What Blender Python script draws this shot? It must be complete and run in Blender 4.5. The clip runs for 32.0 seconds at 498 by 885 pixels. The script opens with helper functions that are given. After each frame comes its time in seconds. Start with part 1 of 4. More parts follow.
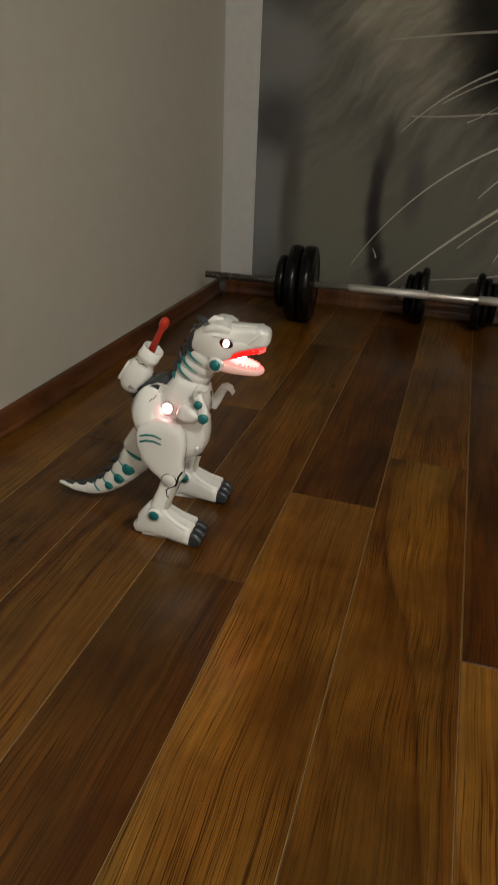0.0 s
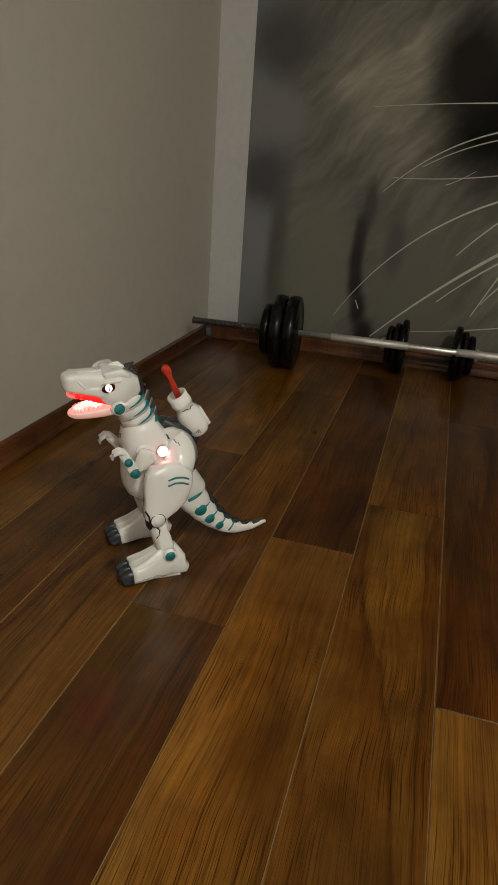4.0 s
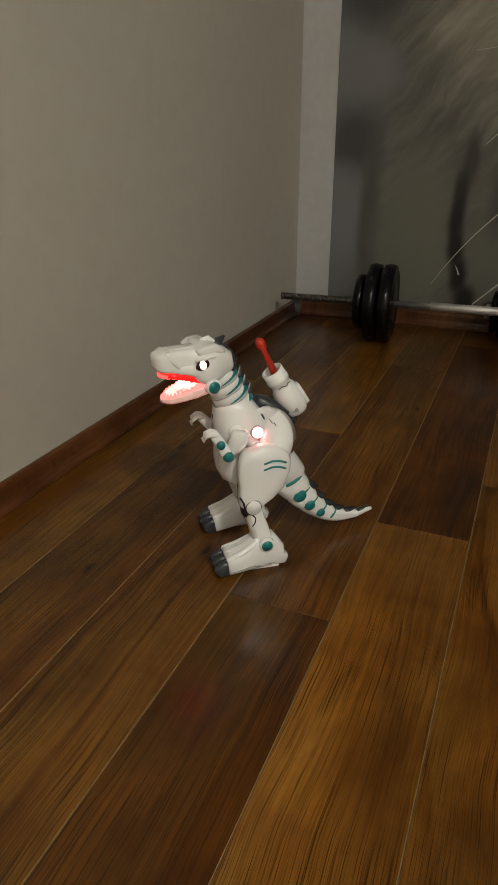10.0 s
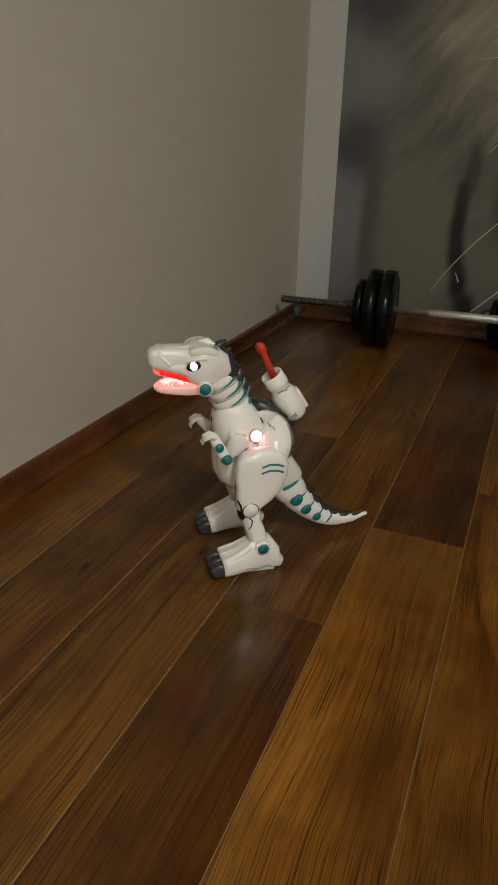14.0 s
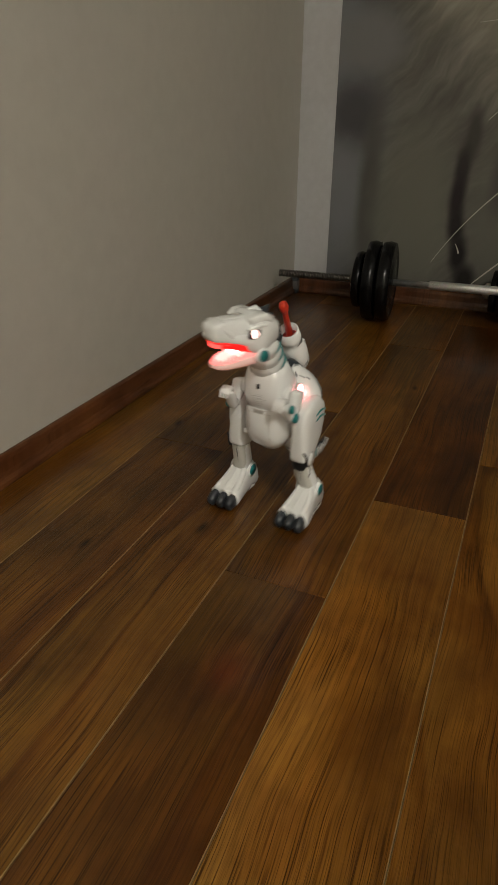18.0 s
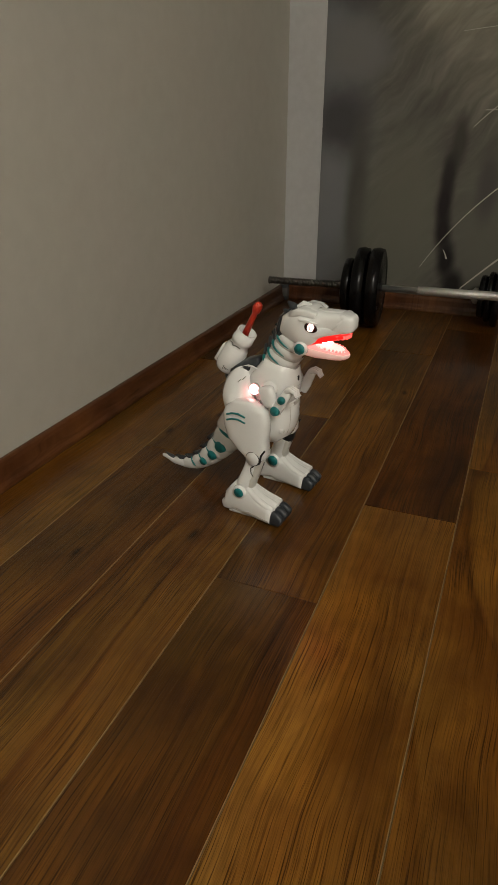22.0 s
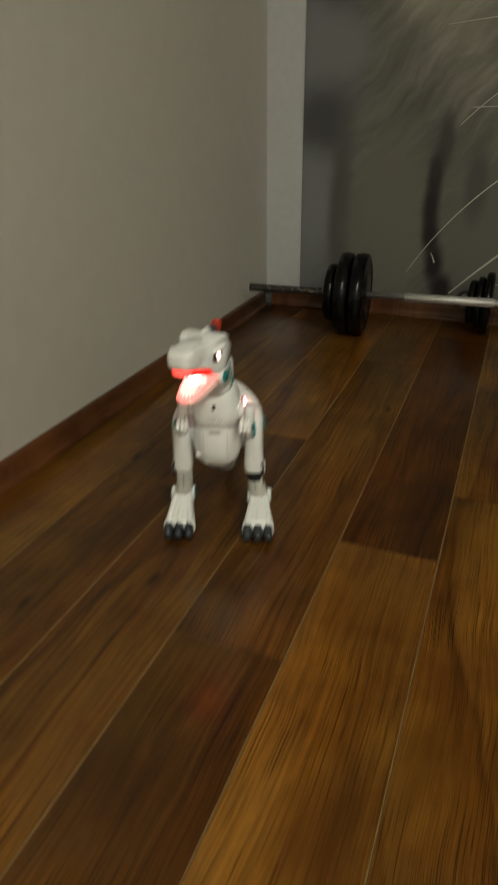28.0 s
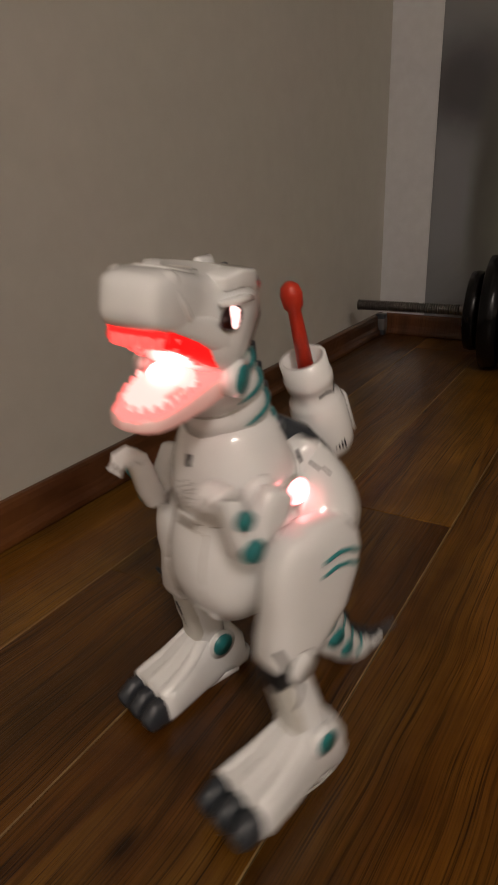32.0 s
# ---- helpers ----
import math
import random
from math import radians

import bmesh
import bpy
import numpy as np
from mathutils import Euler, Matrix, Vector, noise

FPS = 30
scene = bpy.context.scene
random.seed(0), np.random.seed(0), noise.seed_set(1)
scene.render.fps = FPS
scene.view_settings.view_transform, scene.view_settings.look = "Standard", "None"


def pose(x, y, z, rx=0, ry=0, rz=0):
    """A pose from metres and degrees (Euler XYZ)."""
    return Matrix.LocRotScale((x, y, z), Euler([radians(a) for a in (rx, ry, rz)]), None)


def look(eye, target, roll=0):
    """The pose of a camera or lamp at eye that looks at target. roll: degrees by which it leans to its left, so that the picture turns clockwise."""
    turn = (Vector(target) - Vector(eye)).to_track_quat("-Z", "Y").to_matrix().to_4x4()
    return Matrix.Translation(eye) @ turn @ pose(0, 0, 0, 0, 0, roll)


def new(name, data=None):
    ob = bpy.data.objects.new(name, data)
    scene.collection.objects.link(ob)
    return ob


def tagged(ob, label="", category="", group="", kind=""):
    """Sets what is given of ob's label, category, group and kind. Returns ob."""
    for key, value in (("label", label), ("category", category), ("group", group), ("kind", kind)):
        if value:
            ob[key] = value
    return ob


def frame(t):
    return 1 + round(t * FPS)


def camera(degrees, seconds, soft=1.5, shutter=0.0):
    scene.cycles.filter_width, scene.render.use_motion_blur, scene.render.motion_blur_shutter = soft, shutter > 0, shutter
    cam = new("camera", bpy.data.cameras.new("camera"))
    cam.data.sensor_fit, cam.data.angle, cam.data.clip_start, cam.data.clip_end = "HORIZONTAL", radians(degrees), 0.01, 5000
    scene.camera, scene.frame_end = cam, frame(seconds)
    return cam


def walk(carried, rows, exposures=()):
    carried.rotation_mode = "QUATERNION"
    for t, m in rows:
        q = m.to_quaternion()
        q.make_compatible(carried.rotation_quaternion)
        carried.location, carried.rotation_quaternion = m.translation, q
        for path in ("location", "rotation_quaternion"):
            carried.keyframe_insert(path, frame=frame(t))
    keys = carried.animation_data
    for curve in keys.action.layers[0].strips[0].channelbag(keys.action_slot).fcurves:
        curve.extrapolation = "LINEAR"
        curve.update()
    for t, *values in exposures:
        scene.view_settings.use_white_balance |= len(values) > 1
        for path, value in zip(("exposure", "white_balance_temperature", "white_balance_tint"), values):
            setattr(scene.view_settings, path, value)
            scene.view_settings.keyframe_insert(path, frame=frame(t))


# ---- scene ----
from mathutils.bvhtree import BVHTree

cam = camera(41.6, 32.0, shutter=0.9)
PATH = [
    (0, (0.220, -1.046, 0.650), (-0.282, 0.659, -0.266), 2.5),
    (0.5, (0.222, -1.058, 0.659), (-0.259, 0.683, -0.200), 3.4),
    (1, (0.226, -1.064, 0.667), (-0.235, 0.693, -0.169), 3.9),
    (1.5, (0.230, -1.066, 0.668), (-0.235, 0.691, -0.167), 3.8),
    (2, (0.222, -1.068, 0.667), (-0.259, 0.694, -0.149), 4.1),
    (2.5, (0.225, -1.068, 0.672), (-0.247, 0.695, -0.146), 4.3),
    (4.5, (0.224, -1.071, 0.672), (-0.248, 0.701, -0.127), 4.4),
    (5, (0.222, -1.067, 0.664), (-0.273, 0.697, -0.138), 3.9),
    (5.5, (0.221, -1.070, 0.666), (-0.295, 0.682, -0.149), 3.3),
    (6, (0.220, -1.066, 0.661), (-0.320, 0.671, -0.170), 2.7),
    (6.5, (0.186, -1.037, 0.645), (-0.531, 0.621, -0.214), 0.7),
    (7, (0.179, -0.991, 0.616), (-0.572, 0.631, -0.281), -1.8),
    (7.5, (0.175, -0.991, 0.616), (-0.585, 0.629, -0.277), -1.2),
    (8, (0.175, -0.992, 0.617), (-0.581, 0.633, -0.271), -1.2),
    (8.5, (0.176, -0.997, 0.624), (-0.570, 0.642, -0.245), -0.7),
    (9, (0.177, -1.000, 0.626), (-0.559, 0.648, -0.236), -0.5),
    (9.5, (0.183, -1.001, 0.627), (-0.539, 0.658, -0.226), -0.5),
    (10, (0.181, -1.004, 0.630), (-0.528, 0.657, -0.229), -0.2),
    (10.5, (0.183, -1.003, 0.627), (-0.524, 0.659, -0.233), -0.2),
    (11, (0.186, -1.004, 0.627), (-0.517, 0.658, -0.235), -0.2),
    (11.5, (0.185, -1.008, 0.632), (-0.504, 0.661, -0.227), 0.3),
    (12, (0.186, -1.008, 0.631), (-0.498, 0.662, -0.231), 0.4),
    (12.5, (0.183, -1.004, 0.632), (-0.497, 0.664, -0.236), 0.7),
    (13, (0.179, -1.009, 0.636), (-0.527, 0.657, -0.217), 0.9),
    (13.5, (0.178, -1.009, 0.636), (-0.524, 0.657, -0.220), 1.2),
    (15.5, (0.180, -1.008, 0.634), (-0.507, 0.661, -0.228), 1.1),
    (16, (0.168, -0.998, 0.621), (-0.540, 0.622, -0.313), 0.9),
    (16.5, (0.176, -0.995, 0.617), (-0.543, 0.627, -0.306), 0.2),
    (17, (0.173, -0.997, 0.620), (-0.530, 0.635, -0.297), 0.9),
    (17.5, (0.178, -0.999, 0.623), (-0.508, 0.643, -0.290), 0.6),
    (18, (0.177, -1.001, 0.622), (-0.509, 0.641, -0.292), 0.5),
    (18.5, (0.182, -1.003, 0.623), (-0.505, 0.645, -0.279), 0.2),
    (19, (0.182, -1.003, 0.623), (-0.498, 0.644, -0.285), 0.3),
    (19.5, (0.179, -0.999, 0.621), (-0.501, 0.645, -0.291), 0.3),
    (20, (0.180, -1.001, 0.622), (-0.499, 0.652, -0.278), 0.5),
    (20.5, (0.181, -1.001, 0.623), (-0.494, 0.653, -0.275), 0.5),
    (21, (0.180, -1.000, 0.621), (-0.498, 0.653, -0.278), 0.4),
    (21.5, (0.183, -1.002, 0.620), (-0.489, 0.654, -0.279), 0.1),
    (22, (0.184, -1.002, 0.623), (-0.488, 0.656, -0.272), 0.0),
    (22.5, (0.185, -1.001, 0.621), (-0.485, 0.659, -0.272), 0.0),
    (23, (0.188, -1.002, 0.620), (-0.468, 0.666, -0.267), 0.2),
    (23.5, (0.185, -1.001, 0.621), (-0.455, 0.667, -0.276), 0.4),
    (24, (0.187, -1.003, 0.623), (-0.455, 0.671, -0.264), 0.3),
    (24.5, (0.187, -1.004, 0.624), (-0.454, 0.672, -0.261), 0.3),
    (25, (0.187, -1.002, 0.621), (-0.462, 0.668, -0.268), 0.3),
    (25.5, (0.186, -1.006, 0.625), (-0.453, 0.668, -0.262), 0.5),
    (27.5, (0.185, -1.002, 0.623), (-0.451, 0.674, -0.264), 0.7),
    (28, (0.197, -0.885, 0.642), (-0.470, 0.766, -0.268), -0.7),
    (28.2, (0.229, -0.820, 0.669), (-0.482, 0.850, -0.171), -9.0),
    (28.4, (0.195, -0.720, 0.608), (-0.705, 0.764, -0.384), -17.2),
    (28.6, (0.171, -0.676, 0.594), (-0.709, 0.926, -0.218), -7.0),
    (28.8, (0.145, -0.625, 0.596), (-0.755, 1.045, -0.037), -4.6),
    (29, (0.128, -0.548, 0.531), (-0.810, 1.104, -0.092), -5.5),
    (29.3, (0.099, -0.467, 0.454), (-0.878, 1.152, -0.197), -4.4),
    (29.6, (0.056, -0.437, 0.420), (-0.953, 1.165, -0.225), -4.9),
    (30, (0.029, -0.432, 0.419), (-0.961, 1.168, -0.259), -4.2),
    (30.5, (0.008, -0.431, 0.441), (-0.982, 1.182, -0.205), -4.1),
    (31, (0.008, -0.420, 0.431), (-0.960, 1.188, -0.260), -3.0),
    (31.5, (-0.003, -0.413, 0.414), (-0.958, 1.186, -0.315), -2.0),
    (32, (-0.000, -0.413, 0.416), (-0.962, 1.172, -0.333), -1.9),
]
walk(cam, [(t, look(eye, target, roll)) for t, eye, target, roll in PATH], exposures=[(0, 0.0, 6500, 10), (25.5, 0.0, 6500, 10), (28, 0.12, 6500, 2), (28.9, 0.06, 6350, -13), (29.2, 0.04, 6400, -6), (29.7, 0.0, 6550, 9), (30.4, -0.05, 6700, 17), (31, -0.06, 6800, 25), (32, -0.12, 6800, 23)])

# ---------------------------------------------------------------- light
LX, LY, RX, NY = -0.630, 1.355, 2.15, -2.35      # inner faces of the room; RX and NY unseen, drawn in for bounce light
CEIL = 2.55
world = bpy.data.worlds.new("room_world")
world.use_nodes = True
world.node_tree.nodes["Background"].inputs[0].default_value = (0.9, 0.8, 0.65, 1)
world.node_tree.nodes["Background"].inputs[1].default_value = 0.02
scene.world = world


def area_lamp(name, eye, target, size, power, colour):
    data = bpy.data.lights.new(name, "AREA")
    data.shape, data.size, data.energy, data.color = "DISK", size, power, colour
    ob = new(name, data)
    ob.matrix_world = look(eye, target)
    return ob


LAMP = (1.40, -1.90, CEIL)                        # ceiling lamp above and behind the viewer
area_lamp("ceiling_lamp_light", (LAMP[0], LAMP[1], CEIL - 0.125), (LAMP[0], LAMP[1] + 0.001, 0), 0.32, 40.0, (1.0, 0.955, 0.84))


# ---------------------------------------------------------------- materials
def nodes_of(name):
    m = bpy.data.materials.new(name)
    m.use_nodes = True
    t = m.node_tree
    return m, t, t.nodes["Principled BSDF"]


def link(t, a, b):
    t.links.new(a, b)


def noise_node(t, scale, detail=4.0, rough=0.55, vector=None, distortion=0.0):
    n = t.nodes.new("ShaderNodeTexNoise")
    n.inputs["Scale"].default_value, n.inputs["Detail"].default_value = scale, detail
    n.inputs["Roughness"].default_value, n.inputs["Distortion"].default_value = rough, distortion
    if vector:
        link(t, vector, n.inputs["Vector"])
    return n


def ramp_node(t, fac, stops):
    r = t.nodes.new("ShaderNodeValToRGB")
    link(t, fac, r.inputs["Fac"])
    els = r.color_ramp.elements
    while len(els) < len(stops):
        els.new(0.5)
    for e, (p, c) in zip(els, stops):
        e.position, e.color = p, (*c, 1)
    return r


def mix_node(t, kind, fac, a, b):
    n = t.nodes.new("ShaderNodeMix")
    n.data_type, n.blend_type = "RGBA", kind
    for sock, v in ((n.inputs[0], fac), (n.inputs[6], a), (n.inputs[7], b)):
        if isinstance(v, (int, float)):
            sock.default_value = v
        elif isinstance(v, tuple):
            sock.default_value = (*v, 1)
        else:
            link(t, v, sock)
    return n.outputs[2]


def bump_node(t, p, height, strength, distance):
    b = t.nodes.new("ShaderNodeBump")
    b.inputs["Strength"].default_value, b.inputs["Distance"].default_value = strength, distance
    link(t, height, b.inputs["Height"])
    link(t, b.outputs[0], p.inputs["Normal"])


def coords(t, scale=(1, 1, 1), offset_by_object=False):
    c = t.nodes.new("ShaderNodeTexCoord")
    m = t.nodes.new("ShaderNodeMapping")
    m.inputs["Scale"].default_value = scale
    link(t, c.outputs["Object"], m.inputs["Vector"])
    if offset_by_object:
        info = t.nodes.new("ShaderNodeObjectInfo")
        mul = t.nodes.new("ShaderNodeVectorMath")
        mul.operation = "SCALE"
        comb = t.nodes.new("ShaderNodeCombineXYZ")
        for k in range(3):
            link(t, info.outputs["Random"], comb.inputs[k])
        link(t, comb.outputs[0], mul.inputs[0])
        mul.inputs["Scale"].default_value = 37.0
        link(t, mul.outputs[0], m.inputs["Location"])
    return m.outputs[0]


def simple(name, colour, rough=0.5, metal=0.0, vary=0.12, scale=40.0, bump=0.0, coat=0.0, rough_vary=0.1):
    m, t, p = nodes_of(name)
    v = coords(t)
    n = noise_node(t, scale, 5, 0.6, v)
    n2 = noise_node(t, scale * 0.17, 3, 0.5, v)
    lo = tuple(c * (1 - vary) for c in colour)
    hi = tuple(min(1, c * (1 + vary * 0.6)) for c in colour)
    a = ramp_node(t, n.outputs["Fac"], [(0.3, lo), (0.7, hi)])
    c = mix_node(t, "MULTIPLY", vary, a.outputs[0], n2.outputs["Color"])
    link(t, c, p.inputs["Base Color"])
    mr = t.nodes.new("ShaderNodeMapRange")
    mr.inputs["To Min"].default_value, mr.inputs["To Max"].default_value = max(0.02, rough - rough_vary), min(1, rough + rough_vary)
    link(t, n2.outputs["Fac"], mr.inputs["Value"])
    link(t, mr.outputs[0], p.inputs["Roughness"])
    p.inputs["Metallic"].default_value = metal
    p.inputs["Coat Weight"].default_value = coat
    if bump:
        bump_node(t, p, n.outputs["Fac"], bump, 0.001)
    return m


def glow(name, colour, strength):
    m, t, p = nodes_of(name)
    p.inputs["Base Color"].default_value = (*(c * 0.3 for c in colour), 1)
    p.inputs["Emission Color"].default_value = (*colour, 1)
    p.inputs["Emission Strength"].default_value = strength
    return m


def wood(name, dark, mid, light, contrast=1.0, knots=True):
    m, t, p = nodes_of(name)
    v = coords(t, (1, 1, 1), True)
    warp = noise_node(t, 3.0, 2, 0.5, v)
    add = mix_node(t, "LINEAR_LIGHT", 0.016, v, warp.outputs["Color"])

    def scaled(sx, sy, vector):
        mp = t.nodes.new("ShaderNodeMapping")
        mp.inputs["Scale"].default_value = (sx, sy, 1.0)
        link(t, vector, mp.inputs["Vector"])
        return mp.outputs[0]

    def stretched(sx, sy, detail, rough, twist=0.0, vector=None):
        return noise_node(t, 1.0, detail, rough, scaled(sx, sy, vector or add), twist)

    def maths(kind, a, c):
        n = t.nodes.new("ShaderNodeMath")
        n.operation = kind
        for sock, val in ((n.inputs[0], a), (n.inputs[1], c)):
            if isinstance(val, (int, float)):
                sock.default_value = val
            else:
                link(t, val, sock)
        return n.outputs[0]

    # knots: sparse dark eyes round which the grain bends
    vor = t.nodes.new("ShaderNodeTexVoronoi")
    vor.voronoi_dimensions = "2D"
    vor.inputs["Scale"].default_value = 1.0
    link(t, scaled(4.2, 1.5, add), vor.inputs["Vector"])
    knot_field = t.nodes.new("ShaderNodeMapRange")
    knot_field.interpolation_type = "SMOOTHSTEP"
    knot_field.inputs["From Min"].default_value, knot_field.inputs["From Max"].default_value = 0.0, 0.07
    knot_field.inputs["To Min"].default_value, knot_field.inputs["To Max"].default_value = 0.03, 0.0
    link(t, vor.outputs["Distance"], knot_field.inputs["Value"])
    # growth rings: level lines of a field drawn out along the board
    field = stretched(7.0, 0.5, 2, 0.4)
    level = maths("ADD", field.outputs["Fac"], knot_field.outputs[0])
    ring = maths("SINE", maths("MULTIPLY", level, 150.0), 0.0)
    coarse = maths("SINE", maths("MULTIPLY", level, 31.0), 0.0)
    board = stretched(9.0, 1.1, 4, 0.55, 0.4)
    grain = stretched(190.0, 2.6, 5, 0.68, 0.15)
    fine = stretched(760.0, 6.0, 3, 0.6)
    slit = stretched(210.0, 9.0, 3, 0.5)
    where = noise_node(t, 5.0, 2, 0.5, v)
    patch = stretched(13.0, 5.0, 5, 0.65)
    base = ramp_node(t, board.outputs["Fac"], [(0.30, dark), (0.50, mid), (0.70, light)])
    lines = ramp_node(t, ring, [(0.0, (0.30, 0.24, 0.19)), (0.10, (0.55, 0.48, 0.42)), (0.30, (1.0, 0.99, 0.98)), (0.60, (1.05, 1.04, 1.0))])
    c = mix_node(t, "MULTIPLY", 0.15 * contrast, base.outputs[0], lines.outputs[0])
    wide = ramp_node(t, coarse, [(0.0, (0.70, 0.64, 0.58)), (0.5, (0.98, 0.97, 0.96)), (1.0, (1.12, 1.10, 1.04))])
    c = mix_node(t, "MULTIPLY", 0.16 * contrast, c, wide.outputs[0])
    streak = ramp_node(t, grain.outputs["Fac"], [(0.38, (0.42, 0.36, 0.31)), (0.46, (0.93, 0.91, 0.89)), (0.62, (1.06, 1.05, 1.0))])
    band = noise_node(t, 1.0, 3, 0.5, scaled(16.0, 1.3, v))
    veil = t.nodes.new("ShaderNodeMapRange")
    veil.interpolation_type = "SMOOTHSTEP"
    veil.inputs["From Min"].default_value, veil.inputs["From Max"].default_value = 0.36, 0.64
    veil.inputs["To Min"].default_value, veil.inputs["To Max"].default_value = 0.05 * contrast, 0.72 * contrast
    link(t, band.outputs["Fac"], veil.inputs["Value"])
    c = mix_node(t, "MULTIPLY", veil.outputs[0], c, streak.outputs[0])
    # heartwood: flowing lines, dark red on one side
    heart_field = stretched(6.5, 0.50, 3, 0.35, 0.3)
    heart = ramp_node(t, heart_field.outputs["Fac"], [(0.40, (1.06, 1.10, 1.04)), (0.478, (1.0, 1.0, 1.0)), (0.488, (0.60, 0.51, 0.43)), (0.510, (0.90, 0.80, 0.70)), (0.570, (0.97, 0.92, 0.86)), (0.640, (1.0, 1.0, 1.0)), (0.650, (0.70, 0.61, 0.52)), (0.68, (1.0, 0.94, 0.88))])
    c = mix_node(t, "MULTIPLY", min(1.0, contrast), c, heart.outputs[0])
    hair = ramp_node(t, fine.outputs["Fac"], [(0.36, (0.26, 0.21, 0.18)), (0.47, (0.96, 0.95, 0.94)), (0.66, (1.18, 1.16, 1.10))])
    zone = t.nodes.new("ShaderNodeMapRange")
    zone.interpolation_type = "SMOOTHSTEP"
    zone.inputs["From Min"].default_value, zone.inputs["From Max"].default_value = 0.38, 0.62
    zone.inputs["To Min"].default_value, zone.inputs["To Max"].default_value = 0.40 * contrast, 0.95 * contrast
    link(t, where.outputs["Fac"], zone.inputs["Value"])
    c = mix_node(t, "MULTIPLY", zone.outputs[0], c, hair.outputs[0])
    cloud = noise_node(t, 10.0, 3, 0.5, v)
    haze = ramp_node(t, cloud.outputs["Fac"], [(0.30, (0.66, 0.57, 0.56)), (0.50, (1.0, 1.0, 1.0)), (0.70, (1.22, 1.22, 1.05))])
    c = mix_node(t, "MULTIPLY", 0.75, c, haze.outputs[0])
    tint = stretched(5.0, 1.6, 3, 0.5)
    hue = ramp_node(t, tint.outputs["Fac"], [(0.34, (0.86, 0.98, 0.95)), (0.50, (1.0, 1.0, 1.0)), (0.66, (1.08, 0.98, 0.74))])
    c = mix_node(t, "MULTIPLY", 0.9, c, hue.outputs[0])
    blot = ramp_node(t, patch.outputs["Fac"], [(0.36, (0.74, 0.69, 0.64)), (0.62, (1.10, 1.07, 1.0))])
    c = mix_node(t, "MULTIPLY", 0.85, c, blot.outputs[0])
    # short dark cracks, in places
    crack = ramp_node(t, slit.outputs["Fac"], [(0.62, (1, 1, 1)), (0.72, (0.55, 0.48, 0.42))])
    crack_mask = ramp_node(t, where.outputs["Fac"], [(0.42, (0, 0, 0)), (0.60, (1, 1, 1))])
    c = mix_node(t, "MULTIPLY", crack_mask.outputs[0], c, crack.outputs[0])
    knot = ramp_node(t, vor.outputs["Distance"], [(0.008, (0.16, 0.12, 0.09)), (0.018, (0.50, 0.43, 0.36)), (0.030, (0.90, 0.87, 0.83)), (0.05, (1, 1, 1))])
    c = mix_node(t, "MULTIPLY", 0.9 if knots else 0.0, c, knot.outputs[0])
    link(t, c, p.inputs["Base Color"])
    rr = t.nodes.new("ShaderNodeMapRange")
    rr.inputs["To Min"].default_value, rr.inputs["To Max"].default_value = 0.27, 0.46
    link(t, grain.outputs["Fac"], rr.inputs["Value"])
    link(t, rr.outputs[0], p.inputs["Roughness"])
    p.inputs["Specular IOR Level"].default_value = 0.06
    p.inputs["Coat Weight"].default_value, p.inputs["Coat Roughness"].default_value = 0.75, 0.20
    bump_node(t, p, maths("ADD", fine.outputs["Fac"], maths("MULTIPLY", grain.outputs["Fac"], 1.4)), 0.7, 0.0012)
    return m


WOODS = {
    "l": wood("wood_golden_oak", (0.160, 0.074, 0.0125), (0.258, 0.129, 0.0230), (0.345, 0.187, 0.0400)),
    "m": wood("wood_mid_oak", (0.108, 0.045, 0.0074), (0.182, 0.083, 0.0128), (0.258, 0.128, 0.0225)),
    "n": wood("wood_brown_oak", (0.092, 0.038, 0.0066), (0.158, 0.071, 0.0114), (0.228, 0.111, 0.0195)),
    "d": wood("wood_dark_oak", (0.066, 0.024, 0.0038), (0.112, 0.045, 0.0062), (0.160, 0.072, 0.0105)),
    "r": wood("wood_red_oak", (0.056, 0.019, 0.0034), (0.100, 0.037, 0.0056), (0.150, 0.062, 0.0098)),
}
# pale tan bevel colour stands in for light caught on plank edges
SEAM = simple("plank_edge_painted_glint", (0.32, 0.195, 0.080), 0.7, vary=0.4, scale=25)
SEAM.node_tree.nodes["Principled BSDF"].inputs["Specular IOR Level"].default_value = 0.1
SUBFLOOR = simple("subfloor_dark", (0.03, 0.02, 0.015), 0.8)
WALLPAPER = simple("wall_paint_cream", (0.55, 0.53, 0.475), 0.78, vary=0.035, scale=22, bump=0.03)
STRIP_PAINT = simple("wall_paint_white", (0.60, 0.605, 0.62), 0.75, vary=0.05, scale=40, bump=0.05)
# unseen walls and ceiling, made pale to bounce fill light onto the toy
BOUNCE_WALL = simple("bounce_wall_pale", (0.80, 0.785, 0.74), 0.8, vary=0.03)
CEILING_PAINT = simple("ceiling_paint", (0.84, 0.83, 0.80), 0.85, vary=0.03)
SKIRT_MAT = wood("skirting_wood_film", (0.060, 0.022, 0.010), (0.110, 0.042, 0.018), (0.150, 0.062, 0.027), 0.35, False)
SHELL = simple("white_abs_shell", (0.93, 0.945, 0.945), 0.13, vary=0.025, scale=14, coat=1.0, rough_vary=0.05)
SHIN_GREY = simple("translucent_grey_abs", (0.64, 0.63, 0.585), 0.3, vary=0.05, scale=18)
SHELL_GREY = simple("pale_grey_abs", (0.50, 0.48, 0.45), 0.35, vary=0.05, scale=18)
TEAL = simple("teal_paint", (0.012, 0.22, 0.23), 0.35, vary=0.08, scale=30)
